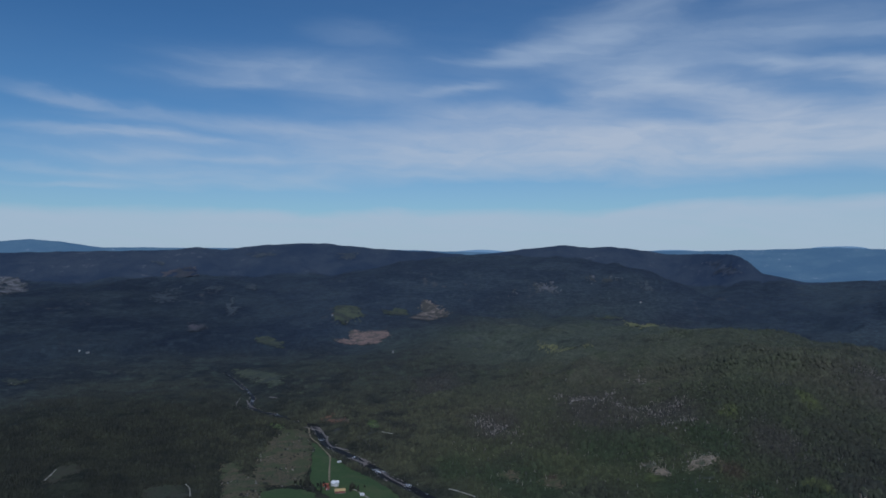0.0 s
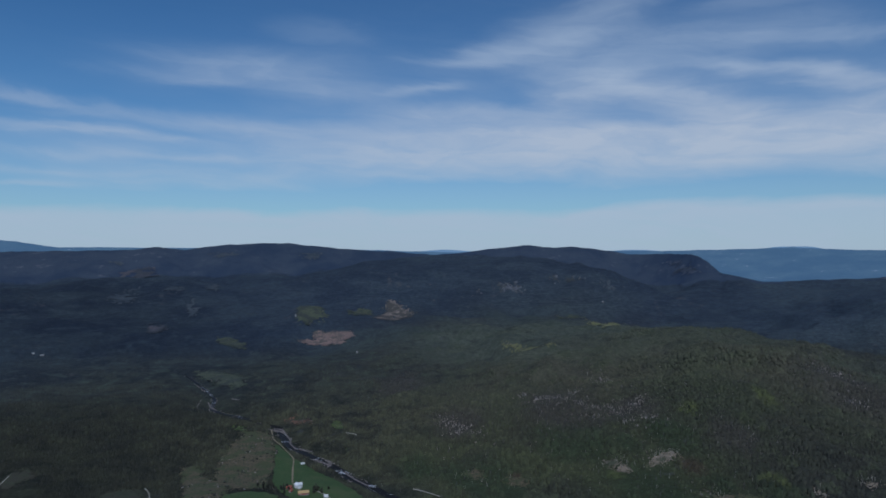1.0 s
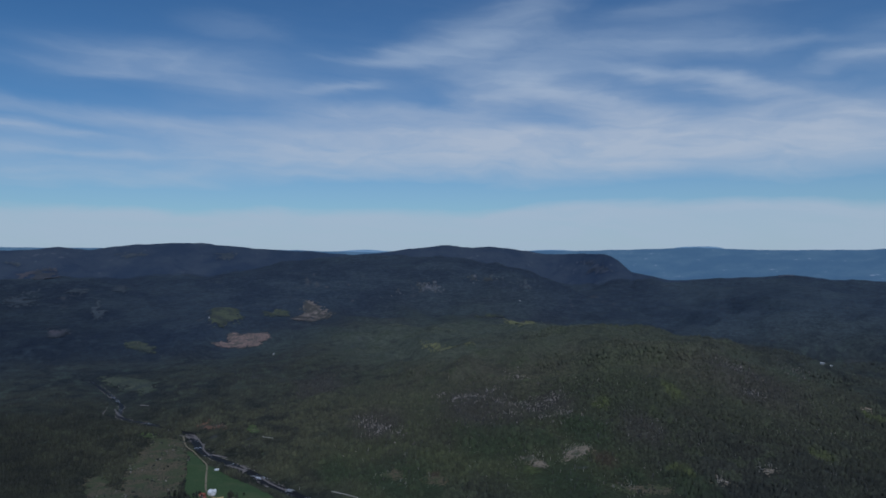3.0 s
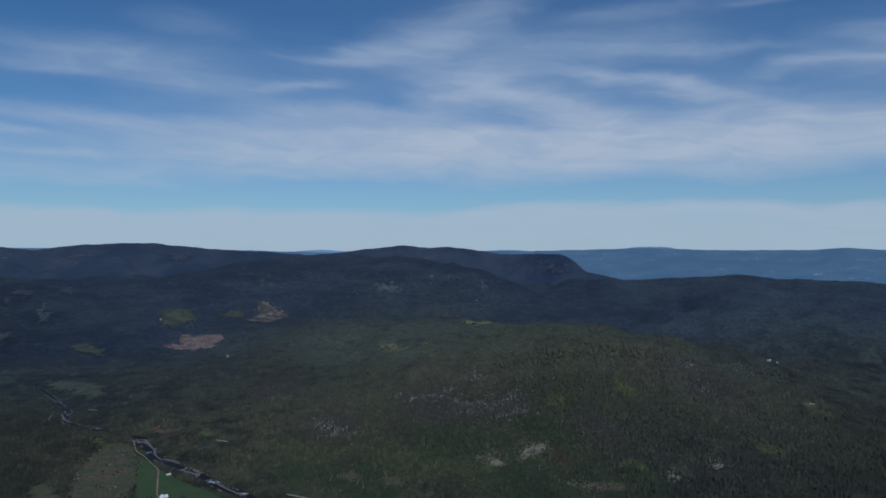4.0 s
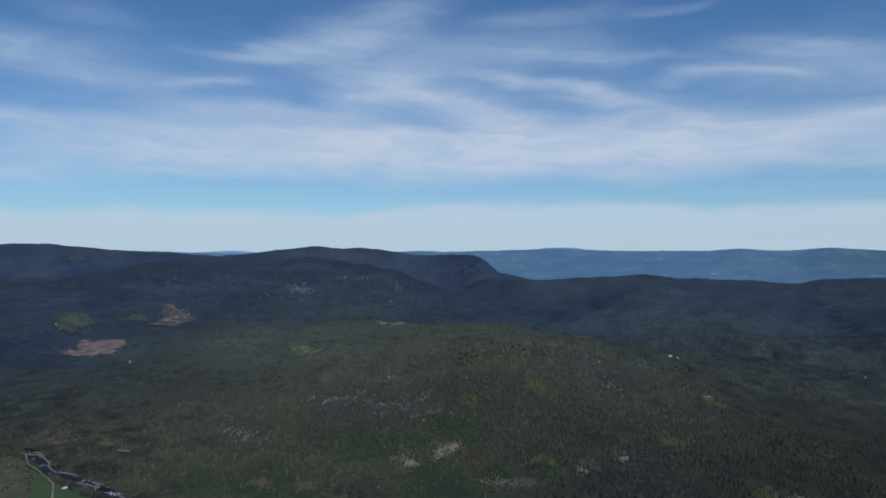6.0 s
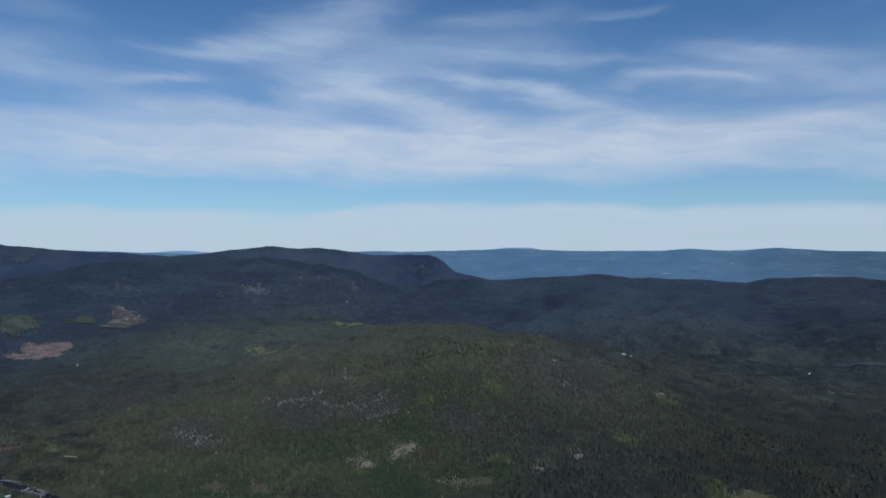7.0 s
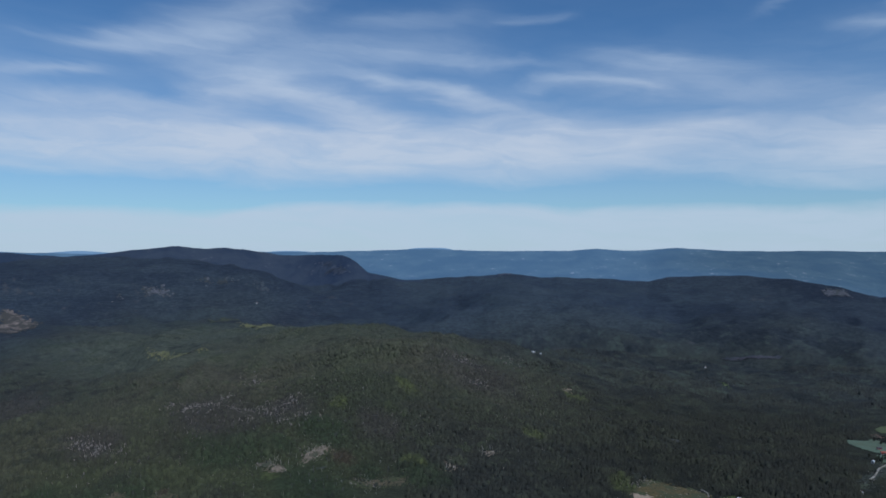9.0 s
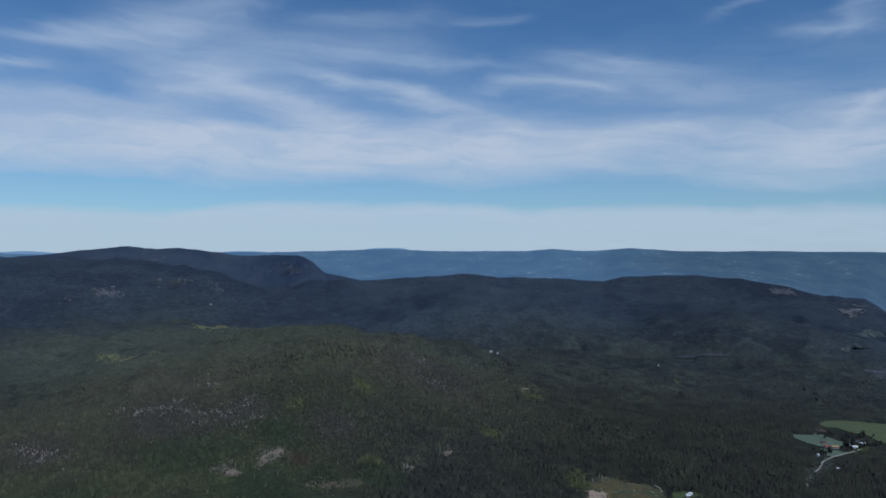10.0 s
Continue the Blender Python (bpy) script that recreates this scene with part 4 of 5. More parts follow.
ROCK = surface("pale_rock", (0.13, 0.114, 0.104), (0.35, 0.30, 0.265), 1.6, stain=(0.085, 0.085, 0.080), big=5, relief=0.3)


def lift(x, y):
    """Height over the ground's sheet at which thin covers lie, growing with the sheet's coarser squares."""
    return 0.7 + 1.3 * np.clip((np.hypot(x, y) - 1100) / 1200, 0, 2)


def drape(name, corners, mat, label, category, fray=4.0, gaps=0.0, soft=0.0):
    """A cover laid over the land, with an uneven outline and a thin turned-down rim."""
    corners = [(float(a), float(b)) for a, b in corners]
    cx, cy = sum(c[0] for c in corners) / len(corners), sum(c[1] for c in corners) / len(corners)
    away = math.hypot(cx, cy)
    step = 2.0 * max(1.0, (away / 1100) ** 1.3)
    a, b = min(c[0] for c in corners) - 12, max(c[0] for c in corners) + 12
    c, e = min(c[1] for c in corners) - 12, max(c[1] for c in corners) + 12
    nx, ny = int((b - a) / step) + 2, int((e - c) / step) + 2
    x, y = np.meshgrid(a + step * np.arange(nx), c + step * np.arange(ny), indexing="xy")
    wx, wy = ragged(x + step / 2, y + step / 2, fray)
    wx, wy = wx + rng.normal(0, 0.5 * fray * soft, x.shape), wy + rng.normal(0, 0.9 * fray * soft, x.shape)
    cell = (inside(wx, wy, corners) & (fractal(x + 51, y - 17, 0.016 * away, 3, 0.6) > gaps))[:-1, :-1]
    faces = grid_faces(ny, nx)[cell.ravel()]
    z = land(x, y) + lift(x, y)
    used, back = np.unique(faces, return_inverse=True)
    verts = np.stack([x, y, z], -1).reshape(-1, 3)[used]
    faces = back.reshape(faces.shape)
    edges = np.concatenate([faces[:, [i, (i + 1) % 4]] for i in range(4)])
    key = np.sort(edges, 1)
    key = key[:, 0] * (len(verts) + 1) + key[:, 1]
    _, first, count = np.unique(key, return_index=True, return_counts=True)
    rim_verts = np.unique(edges[first[count == 1]])
    verts[rim_verts, 2] -= 0.35
    me = raw_mesh(name, verts, faces, mat, True)
    return tagged(new(name, me), label, category, kind="structure")


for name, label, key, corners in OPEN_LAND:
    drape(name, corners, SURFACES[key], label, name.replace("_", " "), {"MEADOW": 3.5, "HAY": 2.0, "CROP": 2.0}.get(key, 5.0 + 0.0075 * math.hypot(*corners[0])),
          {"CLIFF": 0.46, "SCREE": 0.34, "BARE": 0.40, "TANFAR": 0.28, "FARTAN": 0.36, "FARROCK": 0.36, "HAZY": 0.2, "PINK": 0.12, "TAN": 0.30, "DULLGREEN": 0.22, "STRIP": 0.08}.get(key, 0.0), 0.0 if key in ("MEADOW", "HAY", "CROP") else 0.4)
drape("sand_pit", [(700, 708), (718, 707), (720, 688), (691, 675), (674, 683)], SAND, "bare sandy pit at the edge of the clearcut", "sand pit", 6.0, 0.36, 0.4).location.z = 0.4


def make_pond():
    m, net, bsdf = material("pond_water")
    net.put(bsdf, "Base Color", (0.02, 0.03, 0.035, 1.0))
    net.put(bsdf, "Roughness", 0.12)
    bump(net, bsdf, net.noise(place(net), 0.5, 3.0), 0.05, 0.2)
    pond = drape("pond", [(2248, 1148), (2262, 1141), (2284, 1112), (2281, 1104), (2257, 1125)], m, "small pale pond on the far valley floor", "pond", 3.0)
    level = float(np.mean([v.co.z for v in pond.data.vertices])) + 0.8
    for v in pond.data.vertices:
        v.co.z = level


make_pond()


def ribbon(line, half, rise, wander=0.0, taper=((0, 1), (1, 1))):
    """A strip along a line, laid over the land."""
    pts, out = [], []
    for (ax, ay), (bx, by) in zip(line, line[1:]):
        n = max(2, int(math.hypot(bx - ax, by - ay) / 5))
        pts += [(ax + (bx - ax) * i / n, ay + (by - ay) * i / n) for i in range(n)]
    pts.append(line[-1])
    p = np.array(pts)
    for _ in range(6):
        p[1:-1] = (p[:-2] + 2 * p[1:-1] + p[2:]) / 4
    d = np.gradient(p, axis=0)
    d /= np.linalg.norm(d, axis=1)[:, None]
    side = np.stack([d[:, 1], -d[:, 0]], 1)
    w = half * np.interp(p[:, 1], *taper) * (1 + wander * 2 * (fractal(p[:, 0], p[:, 1], 30, 2) - 0.5))
    for k in (-1.0, -0.5, 0.0, 0.5, 1.0):
        q = p + side * (w * k)[:, None]
        out.append(np.column_stack([q, rise(q[:, 0], q[:, 1]) - (0.5 if abs(k) == 1 else 0)]))
    return np.stack(out, 1).reshape(-1, 3), grid_faces(len(p), 5)


for line, half, label in ROADS:
    v, f = ribbon(line, half, lambda x, y: land(x, y) + lift(x, y) + 0.35, 0.25)
    tagged(new("road", raw_mesh("road", v, f, DIRT if "farm track" in label else GRAVEL, True)), label, "road", kind="structure")


# ---- the river ----
def make_river():
    m, net, bsdf = material("river_water")
    p = place(net)
    ripple = net.noise(p, 1 / 1.2, 4.0)
    foam = net.ramp(net.math("ADD", net.math("MULTIPLY", net.noise(p, 1 / 3.0, 5.0, 0.65), 0.6), net.math("MULTIPLY", net.noise(p, 1 / 38.0, 3.0), 0.6)), 0.69, 0.76)
    net.put(bsdf, "Base Color", net.mix(foam, (0.013, 0.012, 0.011), (0.62, 0.64, 0.66)))
    net.put(bsdf, "Roughness", net.ramp(foam, 0.0, 1.0, 0.35, 0.8))
    net.put(bsdf, "IOR", 1.09)
    bump(net, bsdf, ripple, 0.25, 0.7)
    v, f = ribbon(RIVER, 7.6, lambda x, y: np.full(np.shape(x), -0.7), 0.3, ((1380, 1460, 1700, 1960), (1, 0.65, 0.5, 0.35)))
    v[:, 2] = -0.7
    tagged(new("water", raw_mesh("water", v, f, m, True)), "dark rushing river with white rapids between stony banks", "river", kind="structure")
    # stones on the banks and in the bed
    rnd = random.Random(11)
    p, _ = ribbon(RIVER, 1.0, lambda x, y: x * 0)
    mid = p.reshape(-1, 5, 3)[:, 2]
    n = 800
    at = np.minimum(((1 - rng.random(n) ** 1.6) * (len(mid) - 1)).astype(int), len(mid) - 2)
    off = rng.normal(0, 1, n)
    off = np.sign(off) * (np.interp(np.hypot(mid[at, 0], mid[at, 1]), [1250, 1420], [7.6, 4.6]) + 1.8 * np.abs(off)) + rng.normal(0, 0.8, n)
    d = mid[at + 1] - mid[at]
    d /= np.linalg.norm(d, axis=1)[:, None] + 1e-6
    x, y = mid[at, 0] + d[:, 1] * off + rng.normal(0, 0.8, n), mid[at, 1] - d[:, 0] * off + rng.normal(0, 0.8, n)
    keep = fractal(x, y, 70, 2) > 0.5
    x, y = x[keep], y[keep]
    shapes = [joined([blob(rnd, (0, 0, 0.12), 0.75, 0.55)]) for _ in range(6)]
    v, f = scatter(shapes, x, y, np.maximum(land(x, y), -0.9), rng.uniform(0.7, 2.0, len(x)), rng.uniform(0.9, 1.5, len(x)))
    tagged(new("river_stones", raw_mesh("river_stones", v, f, RIVER_STONE)), "pale grey stones along the river banks", "stones", kind="stuff")
    # gravel bars
    for name, line, half in (("gravel_bar", [(-209, 1300), (-205, 1262), (-186, 1222)], 1.6), ("gravel_bar", [(-150, 1166), (-133, 1146), (-118, 1131)], 2.4), ("gravel_bar", [(-96, 1098), (-76, 1060), (-54, 1030)], 1.8),
                             ("gravel_bar", [(-262, 1362), (-232, 1348), (-226, 1330)], 3.0), ("gravel_bar", [(-440, 1608), (-422, 1560), (-402, 1530)], 1.8),
                             ("gravel_bar", [(-392, 1616), (-365, 1577)], 2.2), ("gravel_bar", [(-421, 1470), (-448, 1553), (-458, 1617)], 1.2), ("gravel_bar", [(-395, 1492), (-358, 1450), (-346, 1483)], 1.8), ("gravel_bar", [(-246, 1369), (-234, 1362), (-220, 1320), (-206, 1281)], 1.7), ("gravel_bar", [(-184, 1231), (-170, 1215), (-158, 1207)], 2.6), ("gravel_bar", [(-127, 1121), (-119, 1146), (-130, 1160)], 3.0)):
        v, f = ribbon(line, half, lambda x, y: np.maximum(land(x, y), -0.5) + 0.3, 0.5)
        tagged(new(name, raw_mesh(name, v, f, RIVER_STONE, True)), "pale stony gravel bar beside the river", "gravel bar", kind="structure")


make_river()


# ---- crags, bare trunks, stumps ----
def make_crags():
    rnd = random.Random(5)
    shapes = [joined([blob(rnd, (rnd.uniform(-0.2, 0.2), rnd.uniform(-0.2, 0.2), 0.3), 0.5, 1.1), blob(rnd, (rnd.uniform(-0.4, 0.4), rnd.uniform(-0.3, 0.3), 0.12), 0.45, 0.8)]) for _ in range(8)]
    xs, ys, hs = [], [], []
    for cx, cy, reach in CRAGS:
        n = int(reach * 2.8)
        xs.append(cx + rng.normal(0, reach * 1.0, n))
        ys.append(cy + rng.normal(0, reach * 2.0, n))
        hs.append(1.3 + 4.0 * rng.random(n) ** 2)
    x, y, h = np.concatenate(xs), np.concatenate(ys), np.concatenate(hs)
    v, f = scatter(shapes, x, y, land(x, y) - 0.4, h, rng.uniform(0.35, 0.75, len(x)))
    tagged(new("crags", raw_mesh("crags", v, f, ROCK)), "pale weathered crags and boulders on the wooded hillside", "rocks", kind="stuff")


def make_bare_trunks():
    """Slim pale trunks that stand free at the edges of felled land and between crags."""
    rnd = random.Random(9)
    shapes = []
    for _ in range(6):
        pieces = [([(0.030 * math.cos(t), 0.030 * math.sin(t), 0.0) for t in (0, 2.1, 4.2)] + [(rnd.uniform(-0.04, 0.04), rnd.uniform(-0.04, 0.04), 1.0)], [(0, 1, 3), (1, 2, 3), (2, 0, 3)])]
        for _ in range(3):
            z, t, s = rnd.uniform(0.4, 0.8), rnd.uniform(0, 6.28), rnd.uniform(0.1, 0.2)
            pieces.append(([(0, 0, z), (0, 0, z + 0.03), (s * math.cos(t), s * math.sin(t), z + s * 0.9)], [(0, 1, 2)]))
        shapes.append(joined(pieces))
    spots = [(cx, cy, reach * 1.3, 1.7) for cx, cy, reach in CRAGS] + [(372, 1050, 16, 2.6), (395, 1044, 10, 2.0), (310, 1040, 12, 1.4), (1, 1150, 60, 0.4), (400, 905, 40, 0.6), (120, 1010, 50, 0.5), (610, 925, 14, 1.6), (530, 905, 12, 1.2), (300, 1300, 120, 0.3), (430, 1200, 170, 2.0), (280, 1060, 150, 1.2), (650, 1020, 220, 1.0), (735, 738, 22, 2.5), (700, 700, 30, 1.0)]
    xs, ys = [], []
    for cx, cy, reach, k in spots:
        n = int(reach * k)
        xs.append(cx + rng.normal(0, reach * 0.6, n))
        ys.append(cy + rng.normal(0, reach * 0.5, n))
    x, y = np.concatenate(xs), np.concatenate(ys)
    v, f = scatter(shapes, x, y, land(x, y) - 0.2, rng.uniform(3.0, 7.0, len(x)), rng.uniform(1.2, 2.4, len(x)))
    tagged(new("bare_trunks", raw_mesh("bare_trunks", v, f, BARK)), "bare pale birch trunks at clearing edges", "trees", kind="stuff")


def make_logs():
    """Pale felled trunks left lying on the clearcuts."""
    shapes = [joined([([(-0.5, -0.02, 0.0), (-0.5, 0.02, 0.0), (-0.5, 0.0, 0.035), (0.5, -0.012, 0.0), (0.5, 0.012, 0.0), (0.5, 0.0, 0.02)],
                       [(0, 3, 5), (0, 5, 2), (1, 2, 5), (1, 5, 4), (0, 2, 1), (3, 4, 5)])])]
    xs, ys = [], []
    for name, _, key, corners in OPEN_LAND:
        if key in ("SLASH", "TAN"):
            cx, cy = sum(c[0] for c in corners) / len(corners), sum(c[1] for c in corners) / len(corners)
            reach = max(math.hypot(c[0] - cx, c[1] - cy) for c in corners)
            x, y = cx + rng.normal(0, reach * 0.5, 150 if key == "SLASH" else 25), cy + rng.normal(0, reach * 0.5, 150 if key == "SLASH" else 25)
            k = inside(x, y, corners)
            xs.append(x[k])
            ys.append(y[k])
    x, y = np.concatenate(xs), np.concatenate(ys)
    v, f = scatter(shapes, x, y, land(x, y) + 0.55, rng.uniform(4.0, 9.0, len(x)), np.ones(len(x)))
    tagged(new("felled_trunks", raw_mesh("felled_trunks", v, f, BARK)), "pale felled trunks lying on the clearcuts", "logs", kind="stuff")


def make_leafless():
    """Grey leafless birches, slim spindles of twigs, thick on the crags and thin over the hill."""
    rnd = random.Random(19)
    shapes = []
    for _ in range(6):
        ring = [(0.085 * rnd.uniform(0.6, 1.4) * math.cos(t), 0.085 * rnd.uniform(0.6, 1.4) * math.sin(t), rnd.uniform(0.45, 0.62)) for t in (0, 1.6, 3.1, 4.7)]
        shapes.append(joined([(ring + [(rnd.uniform(-0.03, 0.03), rnd.uniform(-0.03, 0.03), 1.0), (0, 0, 0.05)], [(i, (i + 1) % 4, 4) for i in range(4)] + [((i + 1) % 4, i, 5) for i in range(4)])]))
    xs, ys = [], []
    for cx, cy, reach in GROVES[(0.044, 0.044, 0.043)]:
        n = int(reach * reach * 0.16)
        xs.append(cx + rng.normal(0, reach * 0.75, n))
        ys.append(cy + rng.normal(0, reach * 1.3, n))
    x, y = sector(9000, 900, 1750)
    k = (rng.random(len(x)) < mound(x, y, 20, 1150, 1.0, 420, 420) + 0.12) & (fractal(x, y + 70, 60, 3) > 0.48)
    xs.append(x[k])
    ys.append(y[k])
    x, y = np.concatenate(xs), np.concatenate(ys)
    k = open_ground(x, y) > 0.2
    x, y = x[k], y[k]
    v, f = scatter(shapes, x, y, land(x, y) - 0.6, rng.uniform(4.5, 8.5, len(x)), rng.uniform(0.8, 1.3, len(x)))
    tagged(new("leafless_birches", raw_mesh("leafless_birches", v, f, TWIGS)), "grey leafless birches between the spruces of the hill", "trees", kind="stuff")


def make_brush():
    """Stumps, brushwood and bushes strewn over felled land and heath."""
    rnd = random.Random(21)
    shapes = [joined([blob(rnd, (0, 0, 0.3), 0.6, 0.7)]) for _ in range(6)]
    xs, ys = [], []
    for _, _, key, corners in OPEN_LAND:
        if key in ("HEATH", "TAN", "PINK", "TANFAR", "RUST", "DULLGREEN", "SCREE", "GLADE", "STRIP", "YOUNG"):
            a, b = min(c[0] for c in corners), max(c[0] for c in corners)
            c, e = min(c[1] for c in corners), max(c[1] for c in corners)
            n = int(min(1400, (b - a) * (e - c) / 18))
            x, y = rng.uniform(a, b, n), rng.uniform(c, e, n)
            k = inside(x, y, corners) & (fractal(x, y, 25, 2) > (0.60 if key in ("HEATH", "SLASH") else 0.45))
            xs.append(x[k])
            ys.append(y[k])
    x, y = np.concatenate(xs), np.concatenate(ys)
    green = rng.random(len(x)) < 0.6
    for name, sel, mat, label in (("bushes", green, SPRUCE, "dark low bushes and saplings on open land"), ("brushwood", ~green, ROCK, "pale stumps, stones and brushwood on open land")):
        n = int(sel.sum())
        v, f = scatter(shapes, x[sel], y[sel], land(x[sel], y[sel]) + 0.2, 0.7 + 3.6 * rng.random(n) ** 2.2 * (1.0 if name == "bushes" else 0.5), rng.uniform(0.8, 1.3, n))
        tagged(new(name, raw_mesh(name, v, f, mat)), label, "bushes" if name == "bushes" else "brushwood", kind="stuff")


make_crags()
make_bare_trunks()
make_leafless()
make_logs()
make_brush()


# ---- houses ----
WHITE = surface("white_boards", (0.62, 0.62, 0.60), (0.80, 0.80, 0.78), 0.5, 0.6, 0.4, stain=(0.55, 0.55, 0.52), big=3)
RED = surface("red_boards", (0.26, 0.050, 0.034), (0.36, 0.080, 0.050), 0.5, 0.75, stain=(0.22, 0.050, 0.036), big=3)
OCHRE = surface("ochre_roof", (0.36, 0.25, 0.11), (0.48, 0.34, 0.16), 0.8, 0.7, stain=(0.30, 0.20, 0.10), big=4)
LIGHT_ROOF = surface("light_metal_roof", (0.60, 0.60, 0.60), (0.72, 0.72, 0.72), 0.8, 0.45, 0.5, stain=(0.5, 0.5, 0.5), big=4)
GREY_ROOF = surface("grey_slate_roof", (0.16, 0.16, 0.165), (0.26, 0.26, 0.265), 0.6, 0.6, stain=(0.14, 0.14, 0.14), big=3)
DARK_ROOF = surface("dark_tile_roof", (0.05, 0.05, 0.052), (0.10, 0.095, 0.095), 0.5, 0.7, stain=(0.07, 0.06, 0.055), big=3)
RED_ROOF = surface("red_tile_roof", (0.20, 0.065, 0.045), (0.29, 0.095, 0.065), 0.5, 0.7, stain=(0.24, 0.08, 0.06), big=3)
GREY_WOOD = surface("grey_boards", (0.16, 0.15, 0.14), (0.26, 0.24, 0.22), 0.5, 0.8, stain=(0.14, 0.12, 0.11), big=3)
STONE = surface("foundation_stone", (0.20, 0.20, 0.19), (0.32, 0.31, 0.30), 0.6, 0.85)


def glass_material():
    m, net, bsdf = material("window_glass")
    net.put(bsdf, "Base Color", (0.02, 0.025, 0.03, 1.0))
    net.put(bsdf, "Roughness", 0.08)
    return m


GLASS = glass_material()


def block(bm, x0, y0, z0, x1, y1, z1):
    vs = [bm.verts.new(c) for c in ((x0, y0, z0), (x1, y0, z0), (x1, y1, z0), (x0, y1, z0), (x0, y0, z1), (x1, y0, z1), (x1, y1, z1), (x0, y1, z1))]
    for f in ((3, 2, 1, 0), (4, 5, 6, 7), (0, 1, 5, 4), (1, 2, 6, 5), (2, 3, 7, 6), (3, 0, 4, 7)):
        bm.faces.new([vs[i] for i in f])


def part(name, bm, mat, parent, label=""):
    me = bpy.data.meshes.new(name)
    bm.to_mesh(me)
    bm.free()
    me.materials.append(mat)
    ob = new(name, me)
    ob.parent = parent
    return tagged(ob, label)


def gable_walls(bm, x0, y0, x1, y1, z0, eaves, ridge, along_x):
    """A house body with its two gables."""
    if along_x:
        ends = [[(x, y0, z0), (x, y1, z0), (x, y1, eaves), (x, (y0 + y1) / 2, ridge), (x, y0, eaves)] for x in (x0, x1)]
    else:
        ends = [[(x0, y, z0), (x1, y, z0), (x1, y, eaves), ((x0 + x1) / 2, y, ridge), (x0, y, eaves)] for y in (y0, y1)]
    a, b = [[bm.verts.new(c) for c in e] for e in ends]
    bm.faces.new(a)
    bm.faces.new(b[::-1])
    for i in range(5):
        j = (i + 1) % 5
        bm.faces.new((a[j], a[i], b[i], b[j]))
    bmesh.ops.recalc_face_normals(bm, faces=bm.faces)


def roof_slab(bm, x0, y0, x1, y1, eaves, ridge, along_x, side, over=0.5, thick=0.22):
    """One sloping side of a roof, with its overhang."""
    if along_x:
        m, e = (y0 + y1) / 2, (y0 if side < 0 else y1)
        k = over / abs(e - m)
        low = e + (e - m) * k
        zl = eaves - (ridge - eaves) * k
        pts = [(x0 - over, low, zl), (x1 + over, low, zl), (x1 + over, m, ridge), (x0 - over, m, ridge)]
    else:
        m, e = (x0 + x1) / 2, (x0 if side < 0 else x1)
        k = over / abs(e - m)
        low = e + (e - m) * k
        zl = eaves - (ridge - eaves) * k
        pts = [(low, y0 - over, zl), (low, y1 + over, zl), (m, y1 + over, ridge), (m, y0 - over, ridge)]
    lower, upper = [bm.verts.new((a, b, c + 0.02)) for a, b, c in pts], [bm.verts.new((a, b, c + thick)) for a, b, c in pts]
    bm.faces.new(lower)
    bm.faces.new(upper[::-1])
    for i in range(4):
        bm.faces.new((lower[i], lower[(i + 1) % 4], upper[(i + 1) % 4], upper[i]))
    bmesh.ops.recalc_face_normals(bm, faces=bm.faces)


def house(name, label, x, y, turn, length, width, eaves, rise, walls, roof, wing=None, windows=3, chimney=True, door=True, category="house"):
    """A gabled house along its own x axis, its front to -y; wing: half width and reach of a cross wing."""
    top = tagged(new(name), label, category)
    top.matrix_world = pose(x, y, float(land(x, y)) + 0.25 + float(lift(x, y)), 0, 0, turn)
    l, w = length / 2, width / 2
    bm = bmesh.new()
    block(bm, -l - 0.08, -w - 0.08, -2.0, l + 0.08, w + 0.08, 0.4)
    if wing:
        block(bm, -wing[0] - 0.08, -wing[1] - 0.08, -2.0, wing[0] + 0.08, wing[1] + 0.08, 0.38)
    part("foundation", bm, STONE, top)
    bm = bmesh.new()
    gable_walls(bm, -l, -w, l, w, 0.4, eaves, eaves + rise, True)
    part("wall", bm, walls, top)
    if wing:
        bm = bmesh.new()
        gable_walls(bm, -wing[0], -wing[1], wing[0], wing[1], 0.4, eaves - 0.05, eaves + rise - 0.15, False)
        part("wing", bm, walls, top)
    for side in (-1, 1):
        bm = bmesh.new()
        roof_slab(bm, -l, -w, l, w, eaves, eaves + rise, True, side)
        part("roof", bm, roof, top)
        if wing:
            bm = bmesh.new()
            roof_slab(bm, -wing[0], -wing[1], wing[0], wing[1], eaves - 0.05, eaves + rise - 0.15, False, side)
            part("wing_roof", bm, roof, top)
    for front in (-1, 1):
        for i in range(windows):
            u = -l + length * (i + 0.5) / windows
            if wing and abs(u) < wing[0] + 0.7:
                continue
            bm = bmesh.new()
            y0, y1 = sorted((front * w - front * 0.02, front * (w + 0.06)))
            block(bm, u - 0.6, y0, 1.2, u + 0.6, y1, 2.5)
            frame_part = part("window", bm, WHITE, top)
            bm = bmesh.new()
            y0, y1 = sorted((front * w + front * 0.05, front * (w + 0.08)))
            block(bm, u - 0.5, y0, 1.3, u + 0.5, y1, 2.4)
            part("pane", bm, GLASS, frame_part)
    if door:
        bm = bmesh.new()
        block(bm, -l - 0.07, -0.5, 0.4, -l + 0.02, 0.5, 2.5)
        part("door", bm, DARK_ROOF if walls is WHITE else WHITE, top)
    if chimney:
        bm = bmesh.new()
        block(bm, l * 0.3, -0.35, eaves + rise - 0.8, l * 0.3 + 0.7, 0.35, eaves + rise + 0.9)
        part("chimney", bm, RED_ROOF, top)
    return top


